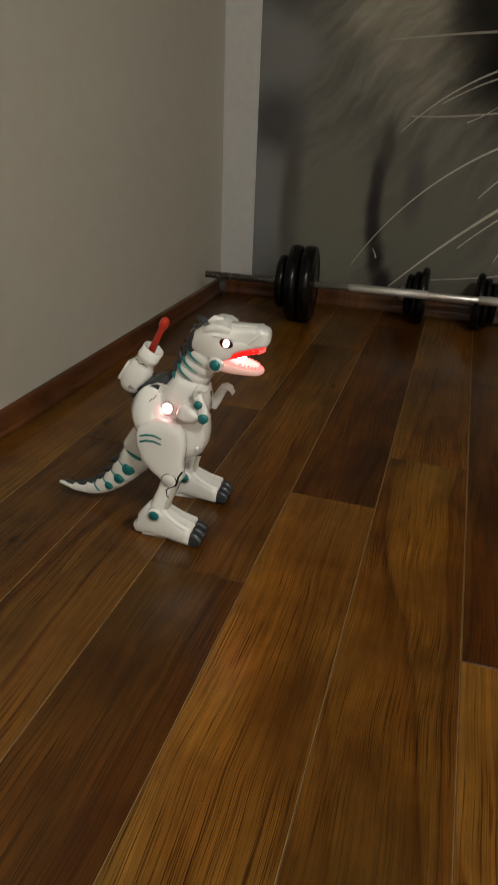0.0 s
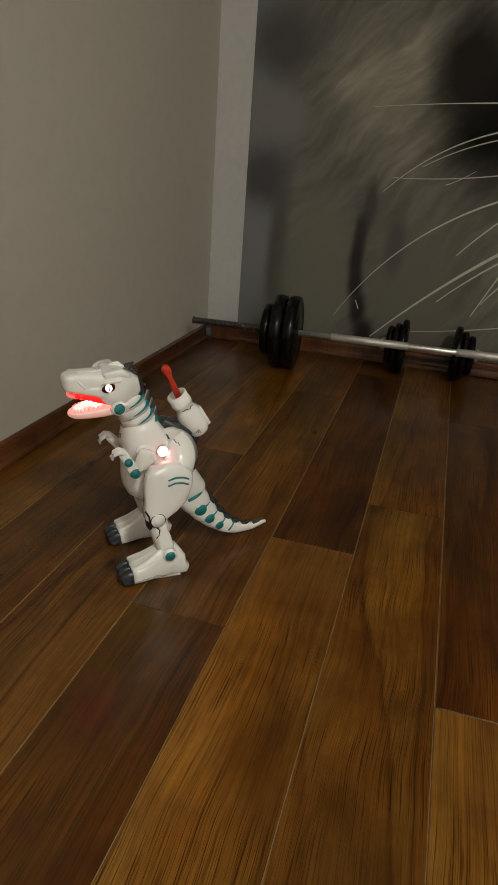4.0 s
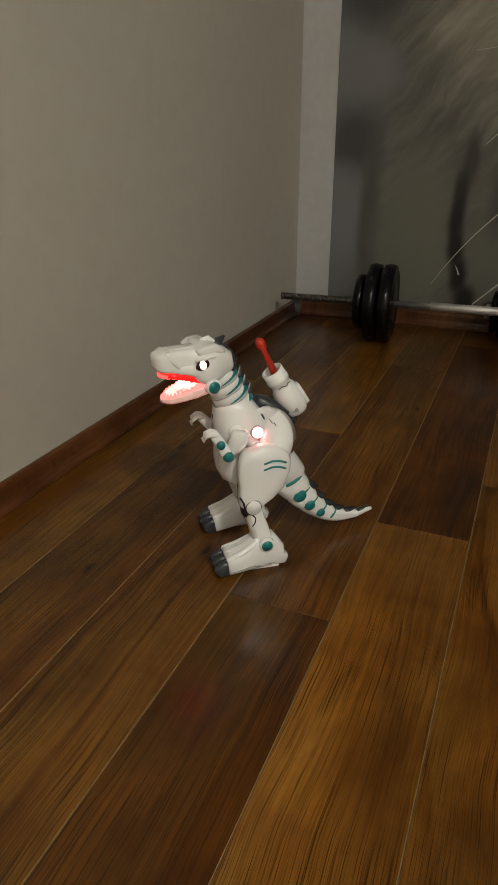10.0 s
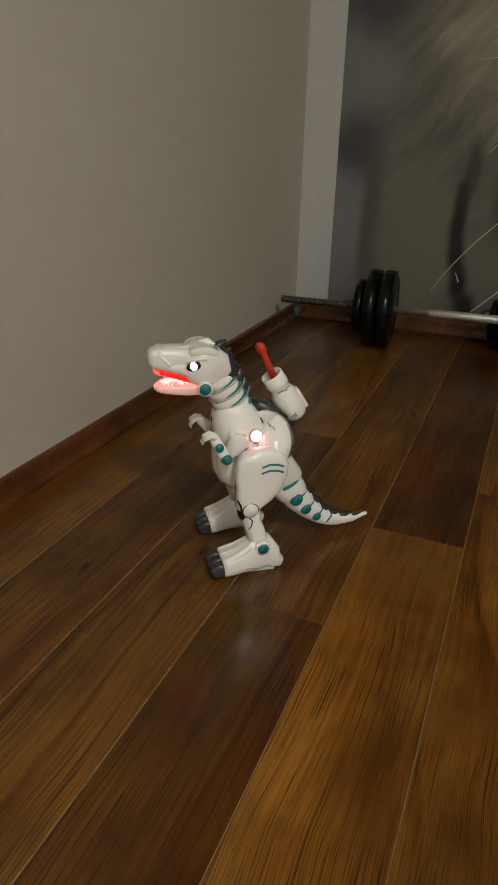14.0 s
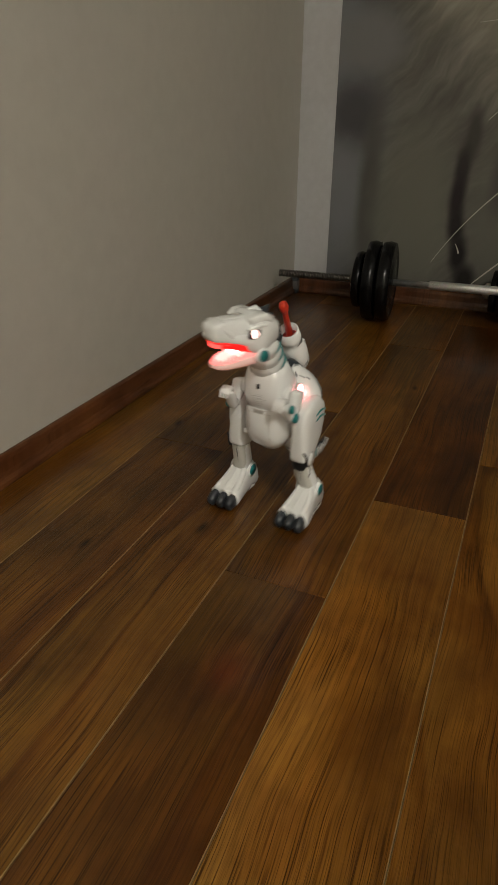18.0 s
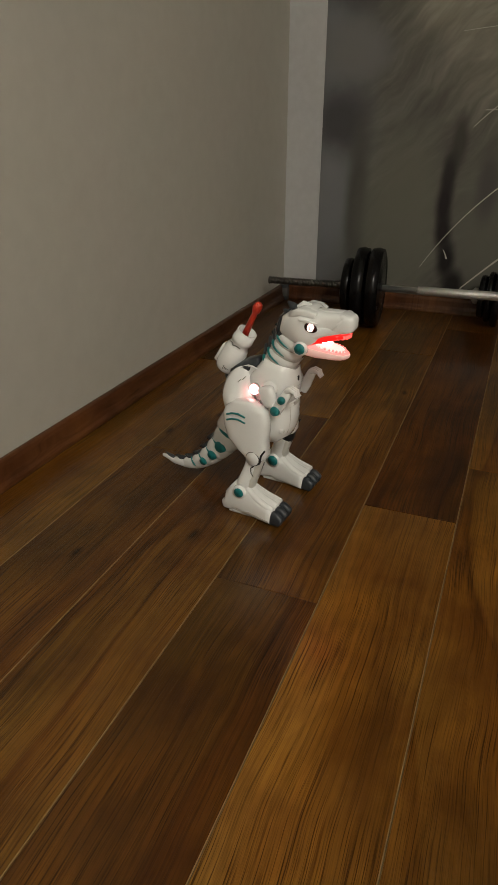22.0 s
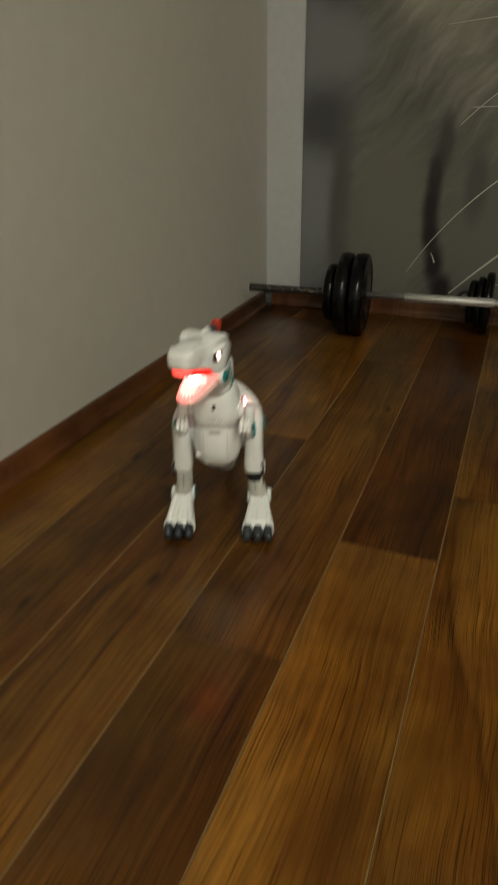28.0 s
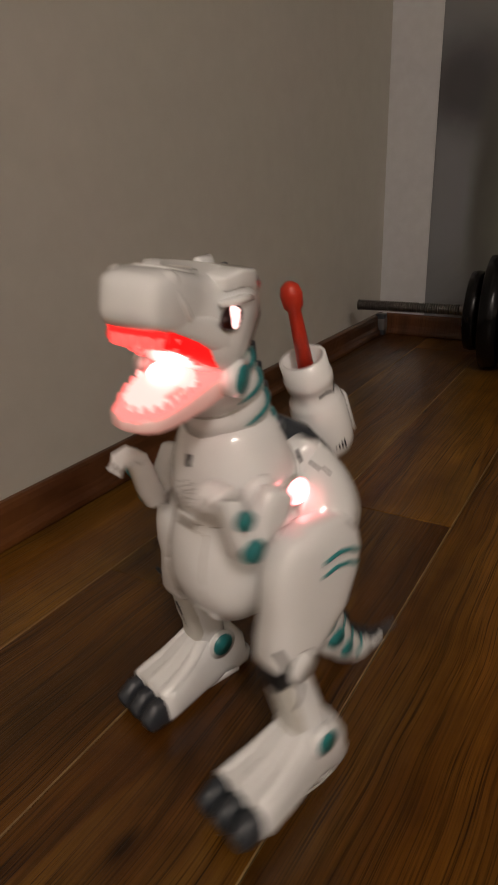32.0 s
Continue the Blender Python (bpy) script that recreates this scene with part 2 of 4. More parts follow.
CHARCOAL = simple("charcoal_rubber", (0.042, 0.049, 0.058), 0.28, vary=0.15, scale=40, bump=0.1)
BLACK_LINE = simple("black_gap", (0.008, 0.008, 0.009), 0.5)
RED_PLASTIC = simple("translucent_red_plastic", (0.62, 0.045, 0.02), 0.3, vary=0.1, scale=20)
DEEP_RED = simple("deep_red_plastic", (0.30, 0.010, 0.008), 0.35, vary=0.1, scale=20)
# mouth parts emit red themselves, standing in for the mouth lamp's light on them
PALATE_GLOW = glow("emissive_deep_red_palate", (0.9, 0.011, 0.008), 3.2)
JAW_GLOW = glow("emissive_pale_red_jaw", (1.0, 0.19, 0.165), 1.9)
MOUTH_GLOW = glow("emissive_red_teeth", (0.95, 0.075, 0.060), 2.2)
GUM_GLOW = glow("emissive_red_gum", (0.85, 0.010, 0.008), 1.2)
# pink base and faint emission stand in for mouth light through the white shell
JAW_SHELL_GLOW = glow("white_jaw_painted_pink_glow", (0.86, 0.70, 0.66), 0.0)
JAW_SHELL_GLOW.node_tree.nodes["Principled BSDF"].inputs["Base Color"].default_value = (0.86, 0.74, 0.71, 1)
JAW_SHELL_GLOW.node_tree.nodes["Principled BSDF"].inputs["Emission Color"].default_value = (1.0, 0.24, 0.20, 1)
JAW_SHELL_GLOW.node_tree.nodes["Principled BSDF"].inputs["Emission Strength"].default_value = 0.2
TONGUE_GLOW = glow("emissive_tongue", (1.0, 0.40, 0.35), 2.2)
MOUTH_LAMP = glow("mouth_lamp_warm", (1.0, 0.62, 0.56), 14.0)
EYE_GLOW = glow("lit_eye_pink_white", (1.0, 0.62, 0.56), 3.5)
SIDE_GLOW = glow("lit_side_lamp", (1.0, 0.24, 0.24), 11.0)
OPAL = glow("opal_lamp_glass", (1.0, 0.86, 0.66), 3.0)
EYE_DARK = simple("eye_dark_red_gloss", (0.035, 0.006, 0.006), 0.15)
THREAD_STEEL = simple("dark_threaded_steel", (0.30, 0.29, 0.28), 0.4, 1.0, vary=0.2, scale=90)
IRON = simple("black_vinyl_plate", (0.004, 0.004, 0.005), 0.24, vary=0.3, scale=60, bump=0.08)
IRON.node_tree.nodes["Principled BSDF"].inputs["Specular IOR Level"].default_value = 0.28
CHROME = simple("chrome_steel", (0.84, 0.83, 0.81), 0.34, 0.82, vary=0.1, scale=90)
KNURL = simple("knurled_steel", (0.78, 0.77, 0.75), 0.5, 0.7, vary=0.25, scale=400, bump=0.6)


# ---------------------------------------------------------------- mesh helpers
def part(name, bm, material, parent=None, label="", smooth=True):
    me = bpy.data.meshes.new(name)
    bm.to_mesh(me)
    bm.free()
    for m in material if isinstance(material, (list, tuple)) else (material,):
        me.materials.append(m)
    if smooth:
        for f in me.polygons:
            f.use_smooth = True
    ob = new(name, me)
    if parent:
        ob.parent = parent
    if label:
        ob["label"] = label
    return ob


def box(bm, lo, hi, bevel=0.0):
    c = [(a + b) / 2 for a, b in zip(lo, hi)]
    s = [b - a for a, b in zip(lo, hi)]
    r = bmesh.ops.create_cube(bm, size=1.0, matrix=Matrix.Translation(c) @ Matrix.Diagonal((*s, 1)))
    if bevel:
        es = {e for v in r["verts"] for e in v.link_edges}
        bmesh.ops.bevel(bm, geom=list(es), offset=bevel, segments=2, affect="EDGES", profile=0.5)
    return bm


def ring_points(n, a, b, e):
    out = []
    for k in range(n):
        th = 2 * math.pi * k / n
        c, s = math.cos(th), math.sin(th)
        out.append((a * math.copysign(abs(c) ** (2 / e), c), b * math.copysign(abs(s) ** (2 / e), s)))
    return out


def loft(bm, rows, n=24, e=2.3, floor=None, round_ends=(True, True), index=0):
    """A tube through rows of (x, y, z, half width across, half height); ends rounded off."""
    rows = [list(r) for r in rows]
    pts = [Vector(r[:3]) for r in rows]
    tang = [((pts[min(i + 1, len(pts) - 1)] - pts[max(i - 1, 0)]).normalized()) for i in range(len(pts))]
    rings = []

    def add(p, tg, a, b):
        side = Vector((0, 1, 0)) - tg * tg.y
        side = side.normalized() if side.length > 0.2 else Vector((1, 0, 0))
        up = tg.cross(side).normalized() * -1
        if up.z < 0 and abs(tg.z) < 0.8:
            up, side = -up, side
        rings.append([p + side * x + up * z for x, z in ring_points(n, a, b, e)])

    def cap(i, sign):
        p, tg, a, b = pts[i], tang[i], rows[i][3], rows[i][4]
        d = min(a, b) * 0.55
        steps = [(0.45, 0.90), (0.8, 0.66), (0.97, 0.34)]
        for f, s in (steps if sign > 0 else steps[::-1]):
            add(p + tg * (sign * d * f), tg, a * s, b * s)

    if round_ends[0]:
        cap(0, -1)
    for p, tg, r in zip(pts, tang, rows):
        add(p, tg, r[3], r[4])
    if round_ends[1]:
        cap(len(pts) - 1, 1)
    if floor is not None:
        for ring in rings:
            for q in ring:
                q.z = max(q.z, floor)
    vs = [[bm.verts.new(q) for q in ring] for ring in rings]
    for a, b in zip(vs, vs[1:]):
        for k in range(n):
            f = bm.faces.new((a[k], a[(k + 1) % n], b[(k + 1) % n], b[k]))
            f.material_index = index
    for ring, flip in ((vs[0], True), (vs[-1], False)):
        f = bm.faces.new(ring[::-1] if flip else ring)
        f.material_index = index
    bmesh.ops.recalc_face_normals(bm, faces=bm.faces[:])
    return bm


def disc(bm, centre, axis, r, depth, n=20, index=0, r2=None):
    q = Vector(axis).to_track_quat("Z", "Y").to_matrix().to_4x4()
    before = len(bm.faces)
    bmesh.ops.create_cone(bm, cap_ends=True, segments=n, radius1=r, radius2=r if r2 is None else r2, depth=depth,
                          matrix=Matrix.Translation(centre) @ q)
    bm.faces.ensure_lookup_table()
    for f in bm.faces[before:]:
        f.material_index = index
    return bm


def ball(bm, centre, rx, ry, rz, index=0, m=None):
    before = len(bm.faces)
    bmesh.ops.create_uvsphere(bm, u_segments=20, v_segments=12, radius=1.0,
                              matrix=Matrix.Translation(centre) @ (m or Matrix()) @ Matrix.Diagonal((rx, ry, rz, 1)))
    bm.faces.ensure_lookup_table()
    for f in bm.faces[before:]:
        f.material_index = index
    return bm


def lathe(bm, profile, axis_from, axis_to, n=32, index=0):
    """Turned body: profile of (distance along the axis, radius)."""
    a, b = Vector(axis_from), Vector(axis_to)
    d = (b - a).normalized()
    q = d.to_track_quat("Z", "Y").to_matrix()
    rings = []
    for s, r in profile:
        rings.append([bm.verts.new(a + d * s + q @ Vector((r * math.cos(2 * math.pi * k / n), r * math.sin(2 * math.pi * k / n), 0))) for k in range(n)])
    for u, v in zip(rings, rings[1:]):
        for k in range(n):
            f = bm.faces.new((u[k], u[(k + 1) % n], v[(k + 1) % n], v[k]))
            f.material_index = index
    for ring in (rings[0][::-1], rings[-1]):
        f = bm.faces.new(ring)
        f.material_index = index
    return bm


def B():
    return bmesh.new()


# ---------------------------------------------------------------- room
T = 0.12


def wall(name, lo, hi, material, label):
    return tagged(part(name, box(B(), lo, hi), material, smooth=False), label, "wall", kind="structure")


SKEW = 0.009                                      # side wall skewed a little to fit the camera's view


def left_x(y):
    return LX - SKEW * (LY - y)


side = box(B(), (LX - T, NY - T, 0), (LX, LY + T, CEIL))
for v in side.verts:
    v.co.x -= SKEW * (LY - v.co.y)
tagged(part("wall_left", side, WALLPAPER, smooth=False), "cream painted wall with a faint plaster texture", "wall", kind="structure")
wall("wall_back", (LX, LY, 0), (RX, LY + T, CEIL), STRIP_PAINT, "white painted end wall behind the photo mural")
wall("wall_right", (RX, NY - T, 0), (RX + T, LY + T, CEIL), BOUNCE_WALL, "unseen pale wall closing the room, bounces fill light")
wall("wall_front", (left_x(NY), NY - T, 0), (RX, NY, CEIL), BOUNCE_WALL, "unseen pale wall behind the viewer, bounces fill light")
tagged(part("ceiling", box(B(), (LX - T, NY - T, CEIL), (RX + T, LY + T, CEIL + 0.1)), CEILING_PAINT, smooth=False), "unseen plain white ceiling, kept pale to bounce light", "ceiling", kind="structure")

# floor: planks of 0.16 m run along y; joints of the columns are staggered
PW, PL = 0.16, 1.154
floor_ob = tagged(part("floor", box(B(), (LX - T, NY - T, -0.08), (RX + T, LY + T, -0.0105)), SUBFLOOR, smooth=False),
                  "brown oak-look laminate plank floor", "floor", kind="structure")
JOINT = {-4: 0.60, -3: 0.060, -2: 0.335, -1: -0.285, 0: 0.0, 1: 0.21, 2: -0.337}
# some end-wall planks (k = 1) darkened partly for shade under the barbell
TONE = {(-1, 0): "n", (-1, -1): "d", (0, -1): "l", (0, 0): "r", (1, -1): "n", (1, 0): "m", (-2, -1): "m", (-3, -1): "n", (-3, 0): "m",
        (-2, 0): "n", (-2, -2): "l", (-4, -1): "m", (-4, 0): "d", (-5, -1): "d", (-5, 0): "m", (2, -1): "l", (2, 0): "r", (0, 1): "d", (1, 1): "d", (-1, 1): "n", (2, 1): "d", (3, 0): "d", (-2, 1): "d"}
plank_cache = {}


def plank_mesh(w, l, tone):
    key = (round(w, 4), round(l, 4), tone)
    if key not in plank_cache:
        bm = box(B(), (-w / 2 + 0.0002, -l / 2 + 0.0002, -0.0105), (w / 2 - 0.0002, l / 2 - 0.0002, 0.0))
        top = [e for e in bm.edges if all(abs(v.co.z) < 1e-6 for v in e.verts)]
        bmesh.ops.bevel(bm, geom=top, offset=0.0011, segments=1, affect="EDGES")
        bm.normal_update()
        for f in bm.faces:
            # long bevels get the pale colour, a highlight painted in
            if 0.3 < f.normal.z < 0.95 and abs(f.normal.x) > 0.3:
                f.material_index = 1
        me = bpy.data.meshes.new("plank")
        bm.to_mesh(me)
        bm.free()
        me.materials.append(WOODS[tone])
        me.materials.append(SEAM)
        plank_cache[key] = me
    return plank_cache[key]


def lay_floor():
    rnd = random.Random(4)
    c0, c1 = math.floor((LX - 0.05) / PW), math.ceil(RX / PW)
    for c in range(c0, c1):
        j = JOINT.get(c, rnd.uniform(-0.6, 0.6))
        x0, x1 = max(c * PW, LX - 0.05), min((c + 1) * PW, RX)
        for k in range(-4, 4):
            y0, y1 = max(j + k * PL, NY), min(j + (k + 1) * PL, LY)
            if y1 - y0 < 0.02 or x1 - x0 < 0.01:
                continue
            tone = TONE.get((c, k)) or rnd.choice("lmmddr")
            ob = new("plank", plank_mesh(x1 - x0, y1 - y0, tone))
            ob.location = ((x0 + x1) / 2, (y0 + y1) / 2, 0)
            ob.parent = floor_ob


def skirting(name, a, b, inward):
    """Skirting board with a rounded foot, from a to b; inward: the way into the room."""
    prof = [(0, 0), (0.020, 0), (0.0215, 0.004), (0.0205, 0.010), (0.016, 0.017), (0.0135, 0.026), (0.0125, 0.044), (0.0105, 0.052), (0.006, 0.0555), (0, 0.0555)]
    bm = B()
    a, b, w = Vector(a), Vector(b), Vector(inward)
    u = [bm.verts.new(a + w * d + Vector((0, 0, z))) for d, z in prof]
    v = [bm.verts.new(b + w * d + Vector((0, 0, z))) for d, z in prof]
    for k in range(len(prof)):
        bm.faces.new((u[k], u[(k + 1) % len(prof)], v[(k + 1) % len(prof)], v[k]))
    bm.faces.new(u[::-1]), bm.faces.new(v)
    bmesh.ops.recalc_face_normals(bm, faces=bm.faces[:])
    return tagged(part(name, bm, SKIRT_MAT, smooth=False), "dark reddish-brown wood-look skirting board with moulded foot", "skirting board", kind="structure")


skirting("baseboard_left", (left_x(NY), NY, 0), (LX, LY, 0), (1, 0, 0))
skirting("baseboard_back", (LX + 0.022, LY, 0), (RX, LY, 0), (0, -1, 0))


# ---------------------------------------------------------------- barbell
def barbell():
    e = tagged(new("barbell"), "chrome barbell with black vinyl weight plates lying before the end wall", "barbell")
    a, b = Vector((-0.590, 1.088, 0.124)), Vector((1.066, 1.198, 0.124))
    L = (b - a).length
    d = (b - a).normalized()
    e.location = a
    b = b - a
    o = Vector((0, 0, 0))
    prof = [(0.0, 0.0100), (0.002, 0.0128)]
    for k in range(44):
        z = 0.004 + 0.0054 * k
        prof += [(z, 0.0128), (z + 0.0016, 0.0102), (z + 0.0036, 0.0102)]
    part("threaded_sleeve", lathe(B(), prof + [(0.252, 0.0128)], o, b, 24), THREAD_STEEL, e, "threaded steel bar end", False)
    part("bar", lathe(B(), [(0.24, 0.0096), (L - 0.24, 0.0096)], o, b, 24), CHROME, e, "chrome bar")
    for s in (0.490, 0.907):
        part("grip", lathe(B(), [(s, 0.0096), (s + 0.003, 0.0134), (s + 0.259, 0.0134), (s + 0.262, 0.0096)], o, b, 24), KNURL, e, "knurled grip sleeve")
    for s, r, w in ((0.256, 0.088, 0.034), (0.292, 0.124, 0.043), (0.337, 0.124, 0.043), (L - 0.380, 0.124, 0.043), (L - 0.335, 0.124, 0.043), (L - 0.290, 0.088, 0.034)):
        pr = [(s, 0.02), (s, r * 0.55), (s + 0.004, r * 0.62), (s + 0.004, r * 0.80), (s, r * 0.86), (s + 0.004, r * 0.97), (s + w * 0.5, r), (s + w - 0.004, r * 0.97), (s + w, r * 0.86), (s + w - 0.004, r * 0.8), (s + w - 0.004, r * 0.62), (s + w, r * 0.55), (s + w, 0.02)]
        part("weight_plate", lathe(B(), pr, o, b, 40), IRON, e, "black vinyl weight plate")
    return e


barbell()


# ---------------------------------------------------------------- robot dinosaur (faces +x, left is +y, feet on z = 0)
def side_disc(name, x, y, z, r, depth, material, parent, label="", n=20):
    s = 1 if y > 0 else -1
    bm = disc(B(), (x, y, z), (0, s, 0), r, depth, n, r2=r * 0.86)
    return part(name, bm, material, parent, label)


def ridge(bm, pts, r, index=0, n=8):
    return loft(bm, [(*p, r, r) for p in pts], n=n, e=2, index=index)


def make_leg(e, s):
    y, yf = 0.0585 * s, 0.0660 * s
    bm = loft(B(), [(0.006, y, 0.204, 0.0125, 0.022), (0.006, y, 0.199, 0.0148, 0.033), (0.008, y, 0.188, 0.0158, 0.040), (0.010, y, 0.170, 0.0160, 0.0415),
                    (0.014, y, 0.150, 0.0160, 0.0390), (0.021, y, 0.134, 0.0158, 0.0310), (0.028, y, 0.121, 0.0167, 0.0230), (0.030, y, 0.112, 0.0164, 0.0195)], n=28, e=3.4)
    leg = part("leg", bm, SHELL, e, "glossy white thigh shell")
    part("knee_gap", loft(B(), [(0.029, y, 0.112, 0.0135 if s > 0 else 0.0100, 0.0170 if s > 0 else 0.0120), (0.028, y, 0.096, 0.0125 if s > 0 else 0.0100, 0.0155 if s > 0 else 0.0120)], e=3.0), BLACK_LINE, leg, "black knee gap")
    bm = loft(B(), [(0.0265, y, 0.103, 0.0125, 0.0150), (0.021, y + 0.001 * s, 0.086, 0.0135, 0.0140), (0.015, y + 0.003 * s, 0.070, 0.0145, 0.0140), (0.011, yf, 0.052, 0.0150, 0.0155)], e=3.0)
    shin = part("shin", bm, SHELL, leg, "white shin")
    part("shin_plate", loft(B(), [(0.0345, y, 0.1080 if s > 0 else 0.110, 0.0118, 0.0085), (0.0292, y + 0.001 * s, 0.086, 0.0124, 0.0085), (0.0232, y + 0.003 * s, 0.070, 0.0128, 0.0085), (0.0200, yf, 0.056, 0.0120, 0.0085)], e=3.0), SHIN_GREY, leg, "pale grey front plate of the shin")
    part("shin_seam", ridge(B(), [(0.0432, y, 0.102), (0.0378, y + 0.001 * s, 0.086), (0.0318, y + 0.003 * s, 0.070)], 0.0006, n=6), BLACK_LINE, leg)
    side_disc("knee_ring", 0.0285, y + 0.0140 * s, 0.112, 0.0148, 0.005, BLACK_LINE, leg, "black line round the knee cap", 28)
    side_disc("knee_cap", 0.0285, y + 0.0152 * s, 0.112, 0.0130, 0.006, SHELL, leg, "round white knee cap", 28)
    part("knee_line", ridge(B(), [(0.0495, y + 0.0130 * s, 0.130), (0.0440, y + 0.0150 * s, 0.121), (0.0425, y + 0.0155 * s, 0.112), (0.0400, y + 0.0150 * s, 0.104)], 0.0017, n=6), BLACK_LINE, leg, "black knee crease")
    part("knee_line", ridge(B(), [(0.030, y + 0.0122 * s, 0.098), (0.024, y + 0.0132 * s, 0.092), (0.025, y + 0.0138 * s, 0.083), (0.029, y + 0.0135 * s, 0.077)], 0.0013, n=6), BLACK_LINE, leg, "black knee crease")
    for z in (0.186, 0.176):
        bm = ridge(B(), [(-0.020, y + 0.0146 * s, z - 0.003), (-0.010, y + 0.0154 * s, z + 0.001), (0.002, y + 0.0158 * s, z + 0.002), (0.014, y + 0.0154 * s, z - 0.002)], 0.0017)
        part("thigh_stripe", bm, TEAL, leg, "teal claw-mark stripe")
    # foot
    bm = loft(B(), [(-0.027, yf, 0.0100, 0.0120, 0.0095), (-0.018, yf, 0.0130, 0.0150, 0.0125), (-0.009, yf, 0.0225, 0.0168, 0.0220), (0.002, yf, 0.0305, 0.0182, 0.0305), (0.016, yf, 0.0295, 0.0188, 0.0295),
                    (0.030, yf, 0.0250, 0.0205, 0.0250), (0.046, yf, 0.0205, 0.0235, 0.0205), (0.060, yf, 0.0180, 0.0258, 0.0180), (0.070, yf, 0.0168, 0.0266, 0.0168)], n=28, e=3.2, floor=0.0025, round_ends=(True, False))
    foot = part("foot", bm, SHELL, e, "white flared foot with ridges")
    for dy, r in ((-0.0165, 0.0060), (0.0, 0.0066), (0.0165, 0.0060)):
        part("foot_ridge", ridge(B(), [(0.020, yf + dy * 0.55, 0.0530), (0.032, yf + dy * 0.72, 0.0446), (0.046, yf + dy * 0.88, 0.0364), (0.060, yf + dy, 0.0310), (0.069, yf + dy, 0.0281)], r, n=14), SHELL, foot)
    part("sole", box(B(), (-0.0160, yf - 0.0120, 0.0), (0.062, yf + 0.0120, 0.0050), 0.0012), SHELL, foot, "flat white sole with heel tab")
    part("foot_seam", ridge(B(), [(-0.008, yf + 0.0164 * s, 0.011), (0.010, yf + 0.0186 * s, 0.010), (0.028, yf + 0.0208 * s, 0.014), (0.050, yf + 0.0244 * s, 0.012), (0.068, yf + 0.0266 * s, 0.010)], 0.0008, n=6), SHELL_GREY, foot)
    for dy in (-0.0170, 0.0, 0.0170):
        part("toe", loft(B(), [(0.066, yf + dy, 0.0145, 0.0072, 0.0138), (0.077, yf + dy, 0.0140, 0.0074, 0.0136), (0.086, yf + dy * 1.03, 0.0104, 0.0068, 0.0096)], n=18, e=2.5, floor=0.0005), CHARCOAL, foot, "charcoal rubber toe")
    for t in (1, -1):
        side_disc("ankle_boss", 0.008, yf + 0.0170 * t, 0.0470, 0.0135, 0.006, SHELL, foot, "white ankle boss", 24)
        side_disc("ankle_disc", 0.008, yf + 0.0177 * t, 0.0470, 0.0100, 0.006, TEAL, foot, "teal ankle disc", 24)
    return leg, foot


SHOULDER = Vector((0.044, 0.0, 0.2235))


def make_arm(e, s):
    """A short arm about its shoulder axis."""
    o = SHOULDER + Vector((0, 0.048 * s, 0))
    y = 0.0520 * s

    def put(name, bm, mat_, parent, label=""):
        bmesh.ops.translate(bm, verts=bm.verts[:], vec=-o)
        return part(name, bm, mat_, parent, label)

    bm = disc(B(), (0.044, 0.0375 * s, 0.2235), (0, s, 0), 0.0140, 0.010, 24, r2=0.0130)
    loft(bm, [(0.044, y, 0.2290, 0.0080, 0.0130), (0.047, y, 0.2180, 0.0085, 0.0140), (0.054, y, 0.2060, 0.0085, 0.0125), (0.062, y, 0.1960, 0.0080, 0.0105)], n=22, e=3.0)
    arm = put("arm", bm, SHELL, e, "short white arm")
    arm.location = o
    put("forearm", loft(B(), [(0.063, y, 0.1950, 0.0082, 0.0098), (0.070, y, 0.2060, 0.0080, 0.0090), (0.076, y - 0.003 * s, 0.2180, 0.0076, 0.0084), (0.081, y - 0.0045 * s, 0.2270, 0.0072, 0.0078)], n=20, e=2.8), SHELL, arm, "white forearm")
    for k in (-1, 0.0, 1):
        yy = y - 0.0045 * s + 0.0046 * k
        put("claw", loft(B(), [(0.079, yy, 0.2300, 0.0030, 0.0048), (0.087, yy + 0.001 * k, 0.2340, 0.0029, 0.0044), (0.095, yy + 0.0014 * k, 0.2310, 0.0030, 0.0036), (0.0995, yy + 0.0014 * k, 0.2230, 0.0018, 0.0022)], n=12), SHELL, arm, "white hooked claw")
    for x, z, r in ((0.0645, 0.1965, 0.0085), (0.0755, 0.2170, 0.0068)):
        bm = disc(B(), (x, y + 0.0085 * s, z), (0, s, 0), r, 0.004, 22, r2=r * 0.88)
        put("arm_disc", bm, TEAL, arm, "teal joint disc")
    return arm


NECK = Vector((0.064, 0.0, 0.300))
HINGE = Vector((0.0905, 0.0, 0.3050))


def stretch(bm):
    """Draw the muzzle out a little."""
    for v in bm.verts:
        v.co.x += max(0.0, v.co.x - 0.110) * 0.07


